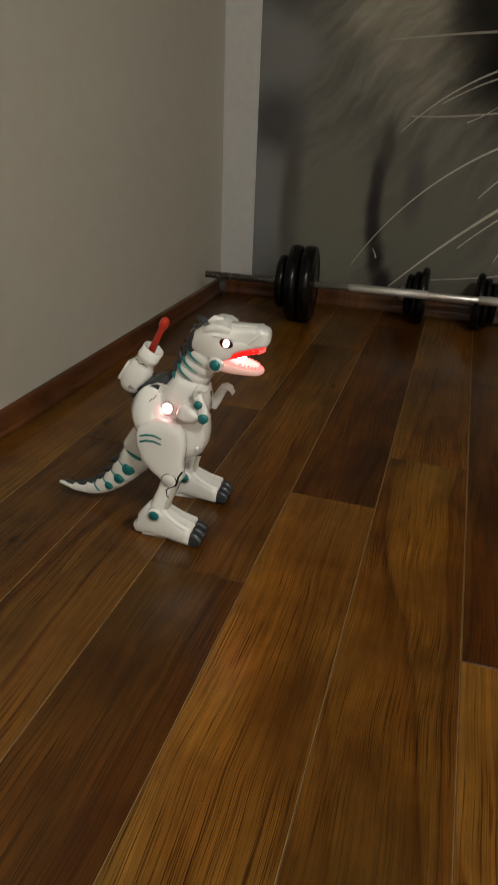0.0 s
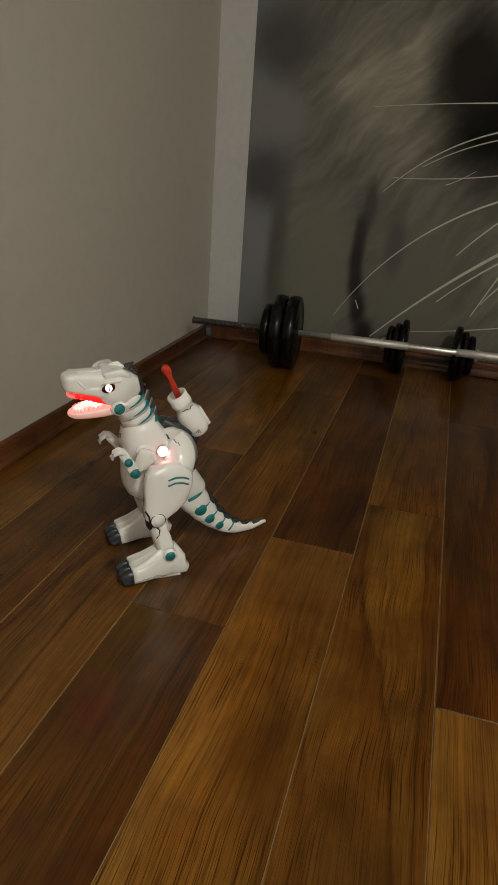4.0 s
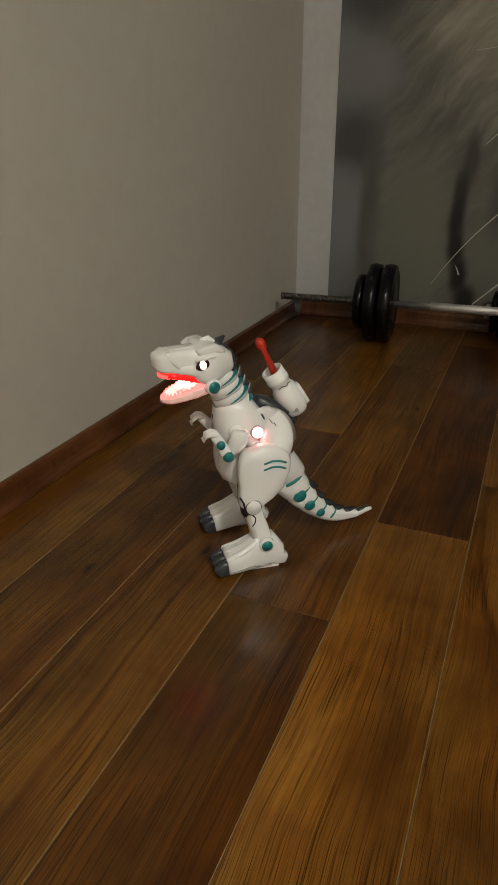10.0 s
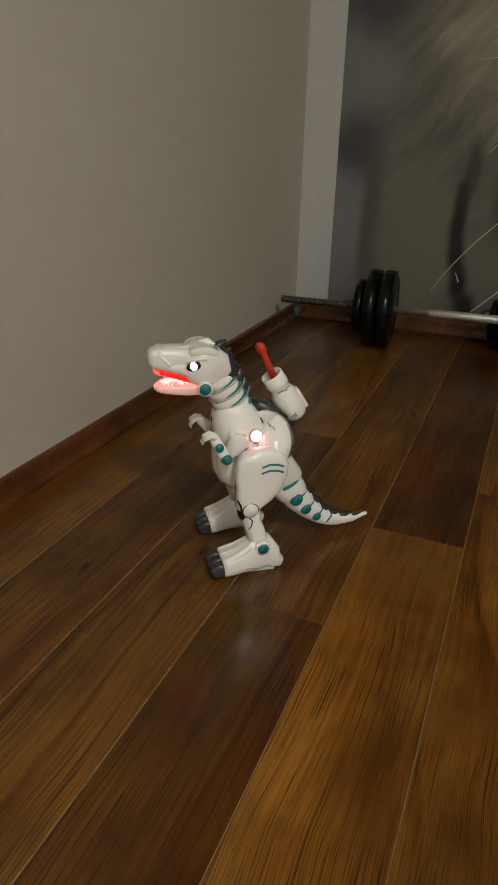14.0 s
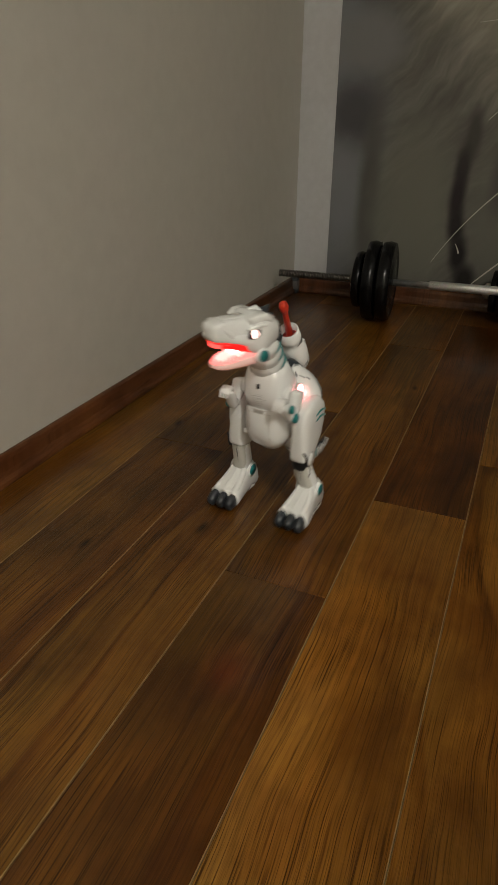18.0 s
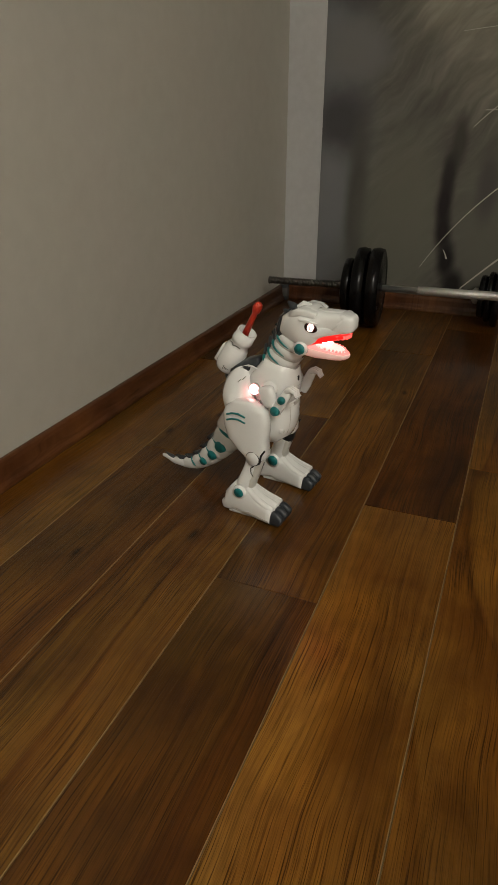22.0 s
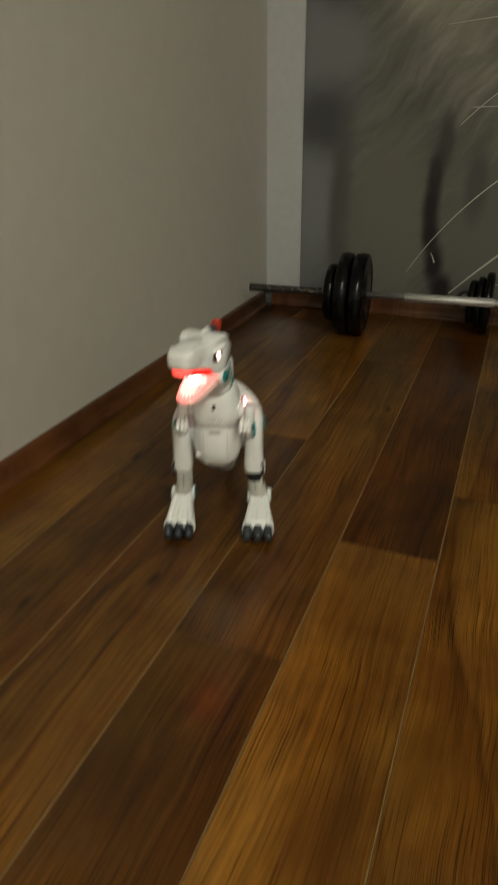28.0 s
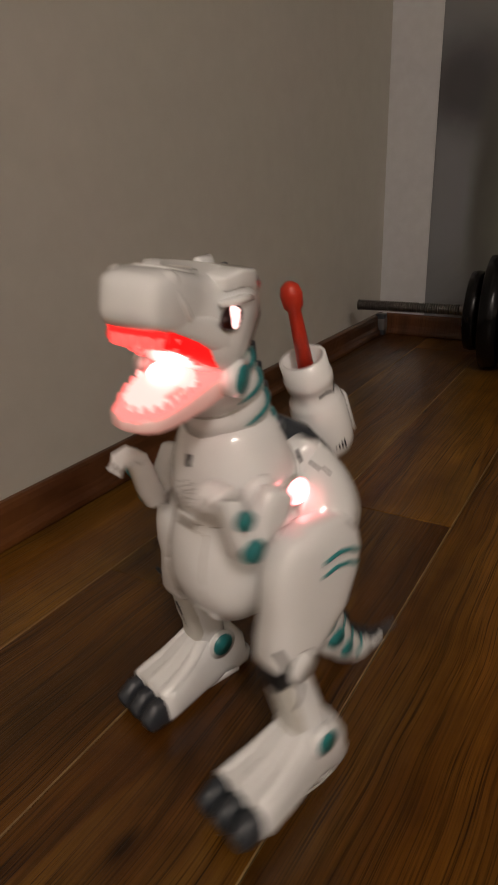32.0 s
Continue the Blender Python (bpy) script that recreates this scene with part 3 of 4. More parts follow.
def make_head(e):
    head = new("head")
    head.parent = e
    head.location = NECK

    def put(name, bm, mat_, label="", smooth=True):
        stretch(bm)
        bmesh.ops.translate(bm, verts=bm.verts[:], vec=-NECK)
        return part(name, bm, mat_, head, label, smooth)

    rows = [(0.062, 0, 0.322, 0.024, 0.020), (0.070, 0, 0.330, 0.0300, 0.0280), (0.082, 0, 0.3350, 0.0325, 0.0305), (0.096, 0, 0.3370, 0.0328, 0.0310), (0.107, 0, 0.3385, 0.0285, 0.0285),
            (0.116, 0, 0.3402, 0.0228, 0.0208), (0.128, 0, 0.3424, 0.0210, 0.0182), (0.140, 0, 0.3434, 0.0206, 0.0172), (0.150, 0, 0.3434, 0.0200, 0.0162), (0.1575, 0, 0.3428, 0.0178, 0.0138)]
    put("skull", loft(B(), rows, n=44, e=4.0), SHELL, "glossy white upper head")
    for s in (1, -1):
        put("brow", loft(B(), [(0.068, 0.0150 * s, 0.3480, 0.0120, 0.0056), (0.075, 0.0168 * s, 0.3580, 0.0145, 0.0064), (0.087, 0.0176 * s, 0.3618, 0.0152, 0.0062), (0.100, 0.0172 * s, 0.3604, 0.0146, 0.0056), (0.109, 0.0158 * s, 0.3568, 0.0122, 0.0046)], n=28, e=5.0), SHELL, "raised flat white brow plate")
        put("eyelid", loft(B(), [(0.0880, 0.0312 * s, 0.3510, 0.0030, 0.0024), (0.0990, 0.0322 * s, 0.3502, 0.0032, 0.0026), (0.1090, 0.0298 * s, 0.3474, 0.0028, 0.0024), (0.1140, 0.0264 * s, 0.3456, 0.0020, 0.0018)], n=12), SHELL, "white eyelid rim")
        put("eye_socket", ball(B(), (0.1045, 0.0292 * s, 0.3392), 0.0120, 0.0044, 0.0072, m=Matrix.Rotation(radians(16), 4, "Y")), EYE_DARK, "dark red almond eye surround")
        put("eye", ball(B(), (0.1062, 0.0306 * s, 0.3394), 0.0064, 0.0042, 0.0063), EYE_GLOW, "glowing pinkish white eye")
        put("pupil", ball(B(), (0.1066, 0.0346 * s, 0.3394), 0.0007, 0.0008, 0.0040), EYE_DARK, "dark slit pupil")
        put("nostril", ball(B(), (0.1485, 0.0140 * s, 0.3535), 0.0066, 0.0056, 0.0058), SHELL, "domed white nostril")
        put("snout_fold", loft(B(), [(0.1490, 0.0178 * s, 0.3500, 0.0022, 0.0020), (0.1430, 0.0198 * s, 0.3440, 0.0024, 0.0022), (0.1360, 0.0206 * s, 0.3370, 0.0020, 0.0018)], n=12), SHELL, "raised fold beside the nostril")
        put("gum", loft(B(), [(0.1480, 0.0150 * s, 0.3265, 0.0030, 0.0050), (0.1360, 0.0172 * s, 0.3240, 0.0032, 0.0052), (0.1220, 0.0190 * s, 0.3205, 0.0034, 0.0052), (0.1080, 0.0212 * s, 0.3165, 0.0036, 0.0050), (0.0980, 0.0232 * s, 0.3140, 0.0034, 0.0044)], n=14, e=2.6), GUM_GLOW, "red gum along the upper lip, mouth light put in as emission")
        put("cheek", loft(B(), [(0.088, 0.0250 * s, 0.3260, 0.0062, 0.0130), (0.100, 0.0244 * s, 0.3275, 0.0066, 0.0112), (0.110, 0.0216 * s, 0.3295, 0.0066, 0.0098), (0.122, 0.0178 * s, 0.3320, 0.0062, 0.0085), (0.135, 0.0155 * s, 0.3330, 0.0054, 0.0072), (0.147, 0.0142 * s, 0.3350, 0.0046, 0.0056)], n=16, e=2.4), SHELL, "white cheek over the mouth corner")
        put("jaw_ring", disc(B(), (HINGE.x - 0.002, 0.0290 * s, HINGE.z), (0, s, 0), 0.0120, 0.008, 28, r2=0.0112), SHELL, "white jaw hinge boss")
        put("jaw_hinge", disc(B(), (HINGE.x - 0.002, 0.0318 * s, HINGE.z), (0, s, 0), 0.0092, 0.006, 28, r2=0.0084), TEAL, "teal jaw hinge disc")
    put("snout_ridge", loft(B(), [(0.108, 0, 0.3600, 0.0090, 0.0034), (0.126, 0, 0.3592, 0.0110, 0.0028), (0.144, 0, 0.3590, 0.0110, 0.0022)], n=16, e=3), SHELL)
    put("snout_mark", loft(B(), [(0.1120, 0, 0.3620, 0.0060, 0.0014), (0.1190, 0, 0.3612, 0.0065, 0.0014)], n=14, e=4), SHELL_GREY, "beige patch on the snout")
    put("crown", loft(B(), [(0.074, 0, 0.3600, 0.0050, 0.0060), (0.083, 0, 0.3680, 0.0042, 0.0050), (0.094, 0, 0.3655, 0.0034, 0.0040)], n=14), SHELL, "small white crown horn")
    crest = loft(B(), [(0.049, 0, 0.303, 0.0140, 0.0140), (0.054, 0, 0.322, 0.0200, 0.0195), (0.062, 0, 0.340, 0.0225, 0.0200), (0.068, 0, 0.352, 0.0190, 0.0130)], n=22, e=2.6)
    for k in range(5):
        f = k / 4
        p = Vector((0.0300 + 0.030 * f, 0, 0.314 + 0.050 * f))
        loft(crest, [(p.x + 0.012, 0, p.z - 0.009, 0.0110, 0.0080), (p.x + 0.004, 0, p.z - 0.001, 0.0075, 0.0060), (p.x - 0.0045, 0, p.z + 0.005, 0.0018, 0.0020)], n=10)
    put("crest", crest, CHARCOAL, "charcoal notched head crest")
    put("palate", loft(B(), [(0.092, 0, 0.3180, 0.0262, 0.0080), (0.110, 0, 0.3215, 0.0240, 0.0066), (0.130, 0, 0.3255, 0.0198, 0.0054), (0.148, 0, 0.3282, 0.0170, 0.0046), (0.155, 0, 0.3305, 0.0136, 0.0038)], n=24, e=3.0), PALATE_GLOW, "red palate, mouth light put in as emission")
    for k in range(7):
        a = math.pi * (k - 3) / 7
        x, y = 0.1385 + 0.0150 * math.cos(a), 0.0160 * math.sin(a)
        put("tooth", disc(B(), (x, y, 0.3236), (0, 0, -1), 0.0040, 0.0062, 10, r2=0.0032), MOUTH_GLOW, "red blunt tooth, mouth light put in as emission")
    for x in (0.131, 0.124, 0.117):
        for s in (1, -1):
            put("tooth", disc(B(), (x, 0.0180 * s, 0.3200 - (0.131 - x) * 0.36), (0, 0, -1), 0.0032, 0.0050, 10, r2=0.0022), MOUTH_GLOW, "red blunt tooth, mouth light put in as emission")
    # jaw, turning on its hinge
    jaw = new("jaw")
    jaw.parent = head
    jaw.location = HINGE - NECK
    bm = loft(B(), [(0.084, 0, 0.3030, 0.0268, 0.0095), (0.098, 0, 0.3015, 0.0252, 0.0105), (0.112, 0, 0.3020, 0.0226, 0.0098), (0.128, 0, 0.3042, 0.0204, 0.0082), (0.139, 0, 0.3060, 0.0184, 0.0072), (0.147, 0, 0.3074, 0.0158, 0.0062), (0.1515, 0, 0.3084, 0.0120, 0.0052), (0.1540, 0, 0.3090, 0.0068, 0.0038)], n=28, e=3.2)
    # upward faces, teeth and tongue take emissive slots for the mouth light
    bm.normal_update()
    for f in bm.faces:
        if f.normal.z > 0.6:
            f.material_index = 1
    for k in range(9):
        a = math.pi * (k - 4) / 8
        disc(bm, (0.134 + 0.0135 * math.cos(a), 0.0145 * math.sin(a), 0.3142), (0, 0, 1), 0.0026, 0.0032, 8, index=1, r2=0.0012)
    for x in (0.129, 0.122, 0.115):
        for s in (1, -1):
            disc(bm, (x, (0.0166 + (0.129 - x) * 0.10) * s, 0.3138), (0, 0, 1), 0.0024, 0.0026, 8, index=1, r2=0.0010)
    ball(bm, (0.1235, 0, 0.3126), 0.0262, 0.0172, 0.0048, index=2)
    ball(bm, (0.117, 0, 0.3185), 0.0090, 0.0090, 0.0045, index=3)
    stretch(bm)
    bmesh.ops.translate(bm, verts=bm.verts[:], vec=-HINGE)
    part("lower_jaw", bm, (JAW_SHELL_GLOW, JAW_GLOW, TONGUE_GLOW, MOUTH_LAMP), jaw, "white lower jaw with emissive red mouth and teeth around the mouth lamp")
    return head, jaw


def make_dinosaur():
    e = tagged(new("toy_robot_dinosaur"), "white plastic robot dinosaur with teal details and glowing red mouth", "toy dinosaur")
    rows = [(-0.060, 0, 0.124, 0.024, 0.022), (-0.040, 0, 0.138, 0.0330, 0.0320), (-0.016, 0, 0.155, 0.0370, 0.0420), (0.008, 0, 0.180, 0.0380, 0.0460), (0.025, 0, 0.205, 0.0385, 0.0450),
            (0.035, 0, 0.229, 0.0392, 0.0420), (0.040, 0, 0.246, 0.0372, 0.0350), (0.042, 0, 0.257, 0.0335, 0.0305)]
    bm = loft(B(), rows, n=40, e=2.5)
    loft(bm, [(0.020, 0, 0.137, 0.0310, 0.0340), (0.023, 0, 0.146, 0.0375, 0.0435), (0.025, 0, 0.159, 0.0398, 0.0475), (0.026, 0, 0.175, 0.0396, 0.0480), (0.027, 0, 0.195, 0.0380, 0.0455), (0.028, 0, 0.212, 0.0340, 0.0390)], n=36, e=2.4)
    skin = BVHTree.FromBMesh(bm)
    torso = part("torso", bm, SHELL, e, "glossy white egg-shaped body")

    def front(y, z):
        hit, nrm, _, _ = skin.ray_cast(Vector((0.3, y, z)), Vector((-1, 0, 0)))
        return hit, nrm

    for s in (1, -1):
        side_disc("hip_joint", 0.006, 0.0385 * s, 0.176, 0.034, 0.014, SHELL, torso, "white hip boss", 32)
        bm = loft(B(), [(0.000, 0.0250 * s, 0.1960, 0.0450, 0.0560), (0.000, 0.0290 * s, 0.1960, 0.0475, 0.0585), (0.0005, 0.0335 * s, 0.1962, 0.0468, 0.0576), (0.002, 0.0372 * s, 0.1970, 0.0430, 0.0535), (0.006, 0.0397 * s, 0.1990, 0.0335, 0.0430), (0.011, 0.0412 * s, 0.2010, 0.0190, 0.0260), (0.013, 0.0417 * s, 0.2015, 0.0080, 0.0110), (0.013, 0.0418 * s, 0.2015, 0.0020, 0.0030)], n=40, e=2.1, round_ends=(False, False))
        for v in bm.verts:
            v.co.y -= s * 0.010 * min(1.0, max(0.0, (v.co.z - 0.206) / 0.040)) * min(1.0, max(0.0, (0.018 - v.co.x) / 0.035)) + s * 0.004 * min(1.0, max(0.0, (0.006 - v.co.x) / 0.038))
        shell = part("side_shell", bm, SHELL, torso, "rounded white side shell")
        part("lamp_rim", disc(B(), (0.015, 0.0390 * s, 0.2219), (-0.05, s, 0.16), 0.0106, 0.008, 28, r2=0.0098), SHELL_GREY, torso)
        part("side_lamp", disc(B(), (0.015, 0.0408 * s, 0.2222), (-0.05, s, 0.16), 0.0094, 0.008, 28, r2=0.0084), SIDE_GLOW, torso, "round lit side lamp")
        skin_side = BVHTree.FromPolygons([v.co for v in shell.data.vertices], [tuple(f.vertices) for f in shell.data.polygons])

        def on_side(x, z):
            return tuple(skin_side.ray_cast(Vector((x, 0.2 * s, z)), Vector((0, -s, 0)))[0])

        part("body_seam", ridge(B(), [on_side(0.012 - 0.040 * math.cos(q * 0.24), 0.176 + 0.036 * math.sin(q * 0.24)) for q in range(6)], 0.0006, n=6), CHARCOAL, torso, "thin dark seam above the hip")
        for x, z in ((0.0020, 0.2410), (-0.0085, 0.2345), (-0.0125, 0.2325)):
            h = 0.0040 if x > 0 else 0.0016
            part("body_print", ridge(B(), [on_side(x + h * 0.5, z + h), on_side(x - h * 0.5, z - h)], 0.0012 if x > 0 else 0.0007, n=6), CHARCOAL, torso, "small dark printed bars")
    hit, nrm = front(0, 0.2385)
    part("mic_slot", loft(B(), [(hit.x, 0, 0.2350, 0.0026, 0.0012), (hit.x - 0.0002, 0, 0.2420, 0.0026, 0.0012)], n=12), BLACK_LINE, torso, "small black slot")
    # front panel with the speaker holes and the battery door
    for k in range(25):
        a, r = k * 2.39996, 0.0025 * math.sqrt(k)
        hit, nrm = front(r * math.cos(a), 0.2165 + 0.8 * r * math.sin(a))
        part("speaker_hole", disc(B(), hit, nrm, 0.0006, 0.0004, 8), BLACK_LINE, torso)

    def seam(name, pts, r, material, label=""):
        part(name, ridge(B(), [tuple(front(y, z)[0]) for y, z in pts], r, n=6), material, torso, label)

    for s in (1, -1):
        seam("door_seam", [(0.0185 * s, z) for z in (0.192, 0.182, 0.172, 0.162, 0.152, 0.143)], 0.00045, SHELL_GREY, "battery door seam")
    seam("door_seam", [(-0.0185, 0.192), (-0.010, 0.1925), (0, 0.1927), (0.010, 0.1925), (0.0185, 0.192)], 0.00045, SHELL_GREY, "battery door seam")
    seam("chest_seam", [(-0.033, 0.2010), (-0.022, 0.1985), (-0.010, 0.1970), (0, 0.1965), (0.010, 0.1970), (0.022, 0.1985), (0.033, 0.2010)], 0.0006, SHELL_GREY)
    hit, nrm = front(0, 0.196)
    part("door_catch", box(B(), (hit.x - 0.003, -0.0085, 0.1930), (hit.x + 0.0012, 0.0085, 0.1985), 0.0008), SHELL_GREY, torso, "grey battery door catch")
    hit, nrm = front(-0.0285, 0.151)
    part("belly_tab", box(B(), (hit.x - 0.004, -0.0325, 0.1475), (hit.x + 0.0035, -0.0250, 0.1545), 0.001), SHELL, torso, "small white tab")
    # neck in overlapping collars with teal edges and charcoal spikes
    for k in range(4):
        f = k / 3
        c = Vector((0.0420 + 0.0210 * f, 0, 0.260 + 0.042 * f))
        d = Vector((0.42, 0, 0.91)).normalized()
        r = 0.0275 - 0.0030 * f
        bm = loft(B(), [(*(c - d * 0.0085), r * 1.05, r * 1.08), (*(c + d * 0.003), r, r), (*(c + d * 0.011), r * 0.92, r * 0.92)], n=28, e=2.3, round_ends=(False, True))
        neck = part("neck_collar", bm, SHELL, e, "white neck collar")
        bm = loft(B(), [(*(c - d * 0.0105), r * 1.01, r * 1.04), (*(c - d * 0.0080), r * 1.065, r * 1.095)], n=28, e=2.3, round_ends=(False, False))
        part("collar_edge", bm, TEAL if k == 0 else SHELL_GREY, neck, "thin collar edge")
        nb = Vector((-0.91, 0, 0.42))
        p = c + nb * r * 0.72
        part("neck_spike", loft(B(), [(*(p - d * 0.004), 0.0120, 0.0110), (*(p + nb * 0.0085 + d * 0.004), 0.0085, 0.0075), (*(p + nb * 0.0170 + d * 0.013), 0.0020, 0.0022)], n=14), CHARCOAL, neck, "charcoal neck spike")
        for s in (1, -1):
            fwd = Vector((0.91, 0, -0.42))
            arc = []
            for q in range(7):
                phi = radians(78 + 84 * q / 6)
                p = c + (fwd * math.cos(phi) + Vector((0, s * math.sin(phi), 0))) * r * 1.015 + d * (-0.0062 + 0.0042 * q / 6)
                arc.append((*p, 0.0010 + 0.0040 * q / 6, 0.0008 + 0.0026 * q / 6))
            part("neck_stripe", loft(B(), arc, n=10, e=2.0), TEAL, neck, "teal tapering neck stripe")
    head, jaw = make_head(e)
    arms = [make_arm(e, s) for s in (1, -1)]
    legs = [make_leg(e, s) for s in (1, -1)]
    # charcoal panel let into the lower back, hugging the body
    bm = B()
    grid = []
    for i in range(13):
        phi = radians(70 - 115 * i / 12)
        row = []
        for k in range(9):
            y = 0.0335 * (1 - 0.35 * max(0.0, math.sin(phi))) * (k - 4) / 4
            r = (0.97 if i in (0, 12) else 1.0) + 0.045 - 0.05 * ((k - 4) / 4) ** 2
            row.append(bm.verts.new((0.000 - 0.0470 * r * math.cos(phi), y, 0.1960 + 0.0575 * r * math.sin(phi))))
        grid.append(row)
    for i in range(12):
        for k in range(8):
            bm.faces.new((grid[i][k], grid[i][k + 1], grid[i + 1][k + 1], grid[i + 1][k]))
    bmesh.ops.solidify(bm, geom=bm.faces[:], thickness=0.003)
    bmesh.ops.recalc_face_normals(bm, faces=bm.faces[:])
    part("back_panel", bm, CHARCOAL, torso, "charcoal panel let in between the side shells")
    for z in (0.190, 0.176):
        x = 0.0 - 0.0478 * math.sqrt(max(0.0, 1 - ((z - 0.196) / 0.0575) ** 2))
        part("panel_rib", box(B(), (x - 0.0024, -0.0240, z - 0.0012), (x + 0.002, 0.0240, z + 0.0012), 0.0006), CHARCOAL, torso)
    # pack and launcher
    pack = part("back_pack", loft(B(), [(-0.043, 0, 0.202, 0.0210, 0.0100), (-0.041, 0, 0.214, 0.0230, 0.0150), (-0.032, 0, 0.228, 0.0230, 0.0180), (-0.012, 0, 0.248, 0.0200, 0.0130), (0.004, 0, 0.258, 0.0120, 0.0080)], n=24, e=3.6), CHARCOAL, e, "charcoal back pack")
    for q in range(2):
        part("pack_rib", box(B(), (-0.030 + 0.012 * q, -0.0160, 0.2380 + 0.008 * q), (-0.027 + 0.012 * q, 0.0160, 0.2420 + 0.008 * q), 0.0008), CHARCOAL, pack)
    a, b = Vector((-0.0660, 0, 0.2300)), Vector((-0.0200, 0, 0.3030))
    L = (b - a).length
    tube = lathe(B(), [(0, 0.006), (0.001, 0.0135), (0.005, 0.0180), (0.012, 0.0205), (0.020, 0.0212), (0.046, 0.0212), (0.049, 0.0196), (0.051, 0.0196), (0.053, 0.0168), (0.064, 0.0166), (0.0655, 0.0182), (0.0725, 0.0182), (0.074, 0.0172), (L, 0.0172), (L, 0.0142), (L - 0.018, 0.0140)], a, b, 36)
    can = part("launcher", tube, SHELL, e, "white shoulder launcher tube")
    part("launcher_bore", lathe(B(), [(L - 0.018, 0.0139), (L - 0.0145, 0.0139), (L - 0.0145, 0.001)], a, b, 24), DEEP_RED, can, "deep red bore")
    d = (b - a).normalized()
    part("launcher_foot", loft(B(), [(-0.050, 0, 0.218, 0.0120, 0.0130), (-0.040, 0, 0.240, 0.0120, 0.0130)], n=16, e=3), CHARCOAL, can)
    part("launcher_pad", loft(B(), [(*(a + d * 0.010 + Vector((-0.0160, 0, 0.010))), 0.0105, 0.0050), (*(a + d * 0.042 + Vector((-0.0160, 0, 0.010))), 0.0105, 0.0050)], n=18, e=4), SHELL, can, "raised white cover plate")
    side = Vector((0, 1, 0))
    out = d.cross(side).normalized()
    for s in (1, -1):
        def on(t, ang, r):
            return tuple(a + d * t + side * (s * r * math.cos(ang)) + out * (r * math.sin(ang)))
        part("launcher_mark", ridge(B(), [on(0.0575, 0.9, 0.0168), on(0.0600, 0.5, 0.0168), on(0.0575, 0.3, 0.0168), on(0.0610, -0.1, 0.0168), on(0.0600, -0.5, 0.0168)], 0.0008, n=6), BLACK_LINE, can, "black zigzag mark")
        for q in range(4):
            part("launcher_print", ridge(B(), [on(0.012 + 0.001 * q, -0.10 - 0.13 * q, 0.0208), on(0.019 - 0.001 * q, -0.10 - 0.13 * q, 0.0214)], 0.0007, n=6), CHARCOAL, can, "small dark printed marks")
    m0, m1 = b - d * 0.016, Vector((0.0020, 0, 0.3540))
    M = (m1 - m0).length
    mis = lathe(B(), [(0, 0.0062), (M * 0.62, 0.0048), (M * 0.72, 0.0046), (M * 0.76, 0.0068), (M * 0.88, 0.0078), (M * 0.96, 0.0062), (M, 0.0028)], m0, m1, 18)
    part("missile", mis, RED_PLASTIC, e, "orange-red plastic missile")
    # tail in shrinking segments
    path = [(-0.046, 0.118), (-0.065, 0.092), (-0.084, 0.069), (-0.105, 0.049), (-0.127, 0.034), (-0.151, 0.026), (-0.178, 0.0235), (-0.2050, 0.0285)]
    size = [0.0290, 0.0252, 0.0212, 0.0174, 0.0140, 0.0106, 0.0070, 0.0028]
    for k in range(7):
        p, q = Vector((path[k][0], 0, path[k][1])), Vector((path[k + 1][0], 0, path[k + 1][1]))
        r0, r1 = size[k], size[k + 1]
        t = (q - p).normalized()
        nrm = Vector((-t.z, 0, t.x))
        nrm = nrm if nrm.z > 0 else -nrm
        grow = 1.06 if k < 5 else 1.0
        bm = loft(B(), [(*p, r0 * 0.90, r0), (*(p * 0.35 + q * 0.65), (r0 * 0.35 + r1 * 0.65) * 0.93 * grow, (r0 * 0.35 + r1 * 0.65) * grow), (*(q + t * 0.002), r1 * 0.90, r1)], n=22, e=2.6)
        seg = part("tail_segment", bm, SHELL, e, "white tail segment")
        if k in (1, 2, 3):
            for s in (1, -1):
                c = p * 0.95 + q * 0.05 - nrm * r0 * 0.1
                rr = r0 * 0.9 + r1 * 0.1
                part("tail_disc", disc(B(), (c.x, rr * 0.905 * s, c.z), (0, s, 0), rr * 0.50, 0.0050, 20, r2=rr * 0.43), TEAL, seg, "teal tail disc")
        if k < 5:
            c, rr = p * 0.95 + q * 0.05, r0 * 0.9 + r1 * 0.1
            arc = [c + nrm * (rr * 1.01 * math.cos(radians(w))) + Vector((0, rr * 0.92 * math.sin(radians(w)), 0)) + t * (0.006 * math.cos(radians(w))) for w in range(-105, 106, 15)]
            part("tail_stripe", ridge(B(), [tuple(v) for v in arc], 0.0030 if k == 0 else 0.0020), TEAL, seg, "teal stripe over the tail")
        if k == 0:
            c = p * 0.55 + q * 0.45 + nrm * r0 * 0.70
            part("tail_patch", loft(B(), [(*(c - t * 0.008), r0 * 0.40, r0 * 0.30), (*c, r0 * 0.62, r0 * 0.31), (*(c + t * 0.008), r0 * 0.40, r0 * 0.30)], n=16), CHARCOAL, seg, "charcoal oval patch")
        if k > 0:
            c = p * 0.62 + q * 0.38 + nrm * r0 * 0.70
            part("tail_spike", loft(B(), [(*(c - t * 0.007), r0 * 0.64, r0 * 0.38), (*(c + t * 0.004 + nrm * r0 * 0.15), r0 * 0.58, r0 * 0.33), (*(c + t * 0.015 + nrm * r0 * 0.44), r0 * 0.16, r0 * 0.09)], n=14), CHARCOAL, seg, "charcoal tail spike")
    return e, head, jaw, arms, legs, [ob for ob in e.children if ob.name.split(".")[0] not in ("head", "arm", "leg", "foot")]


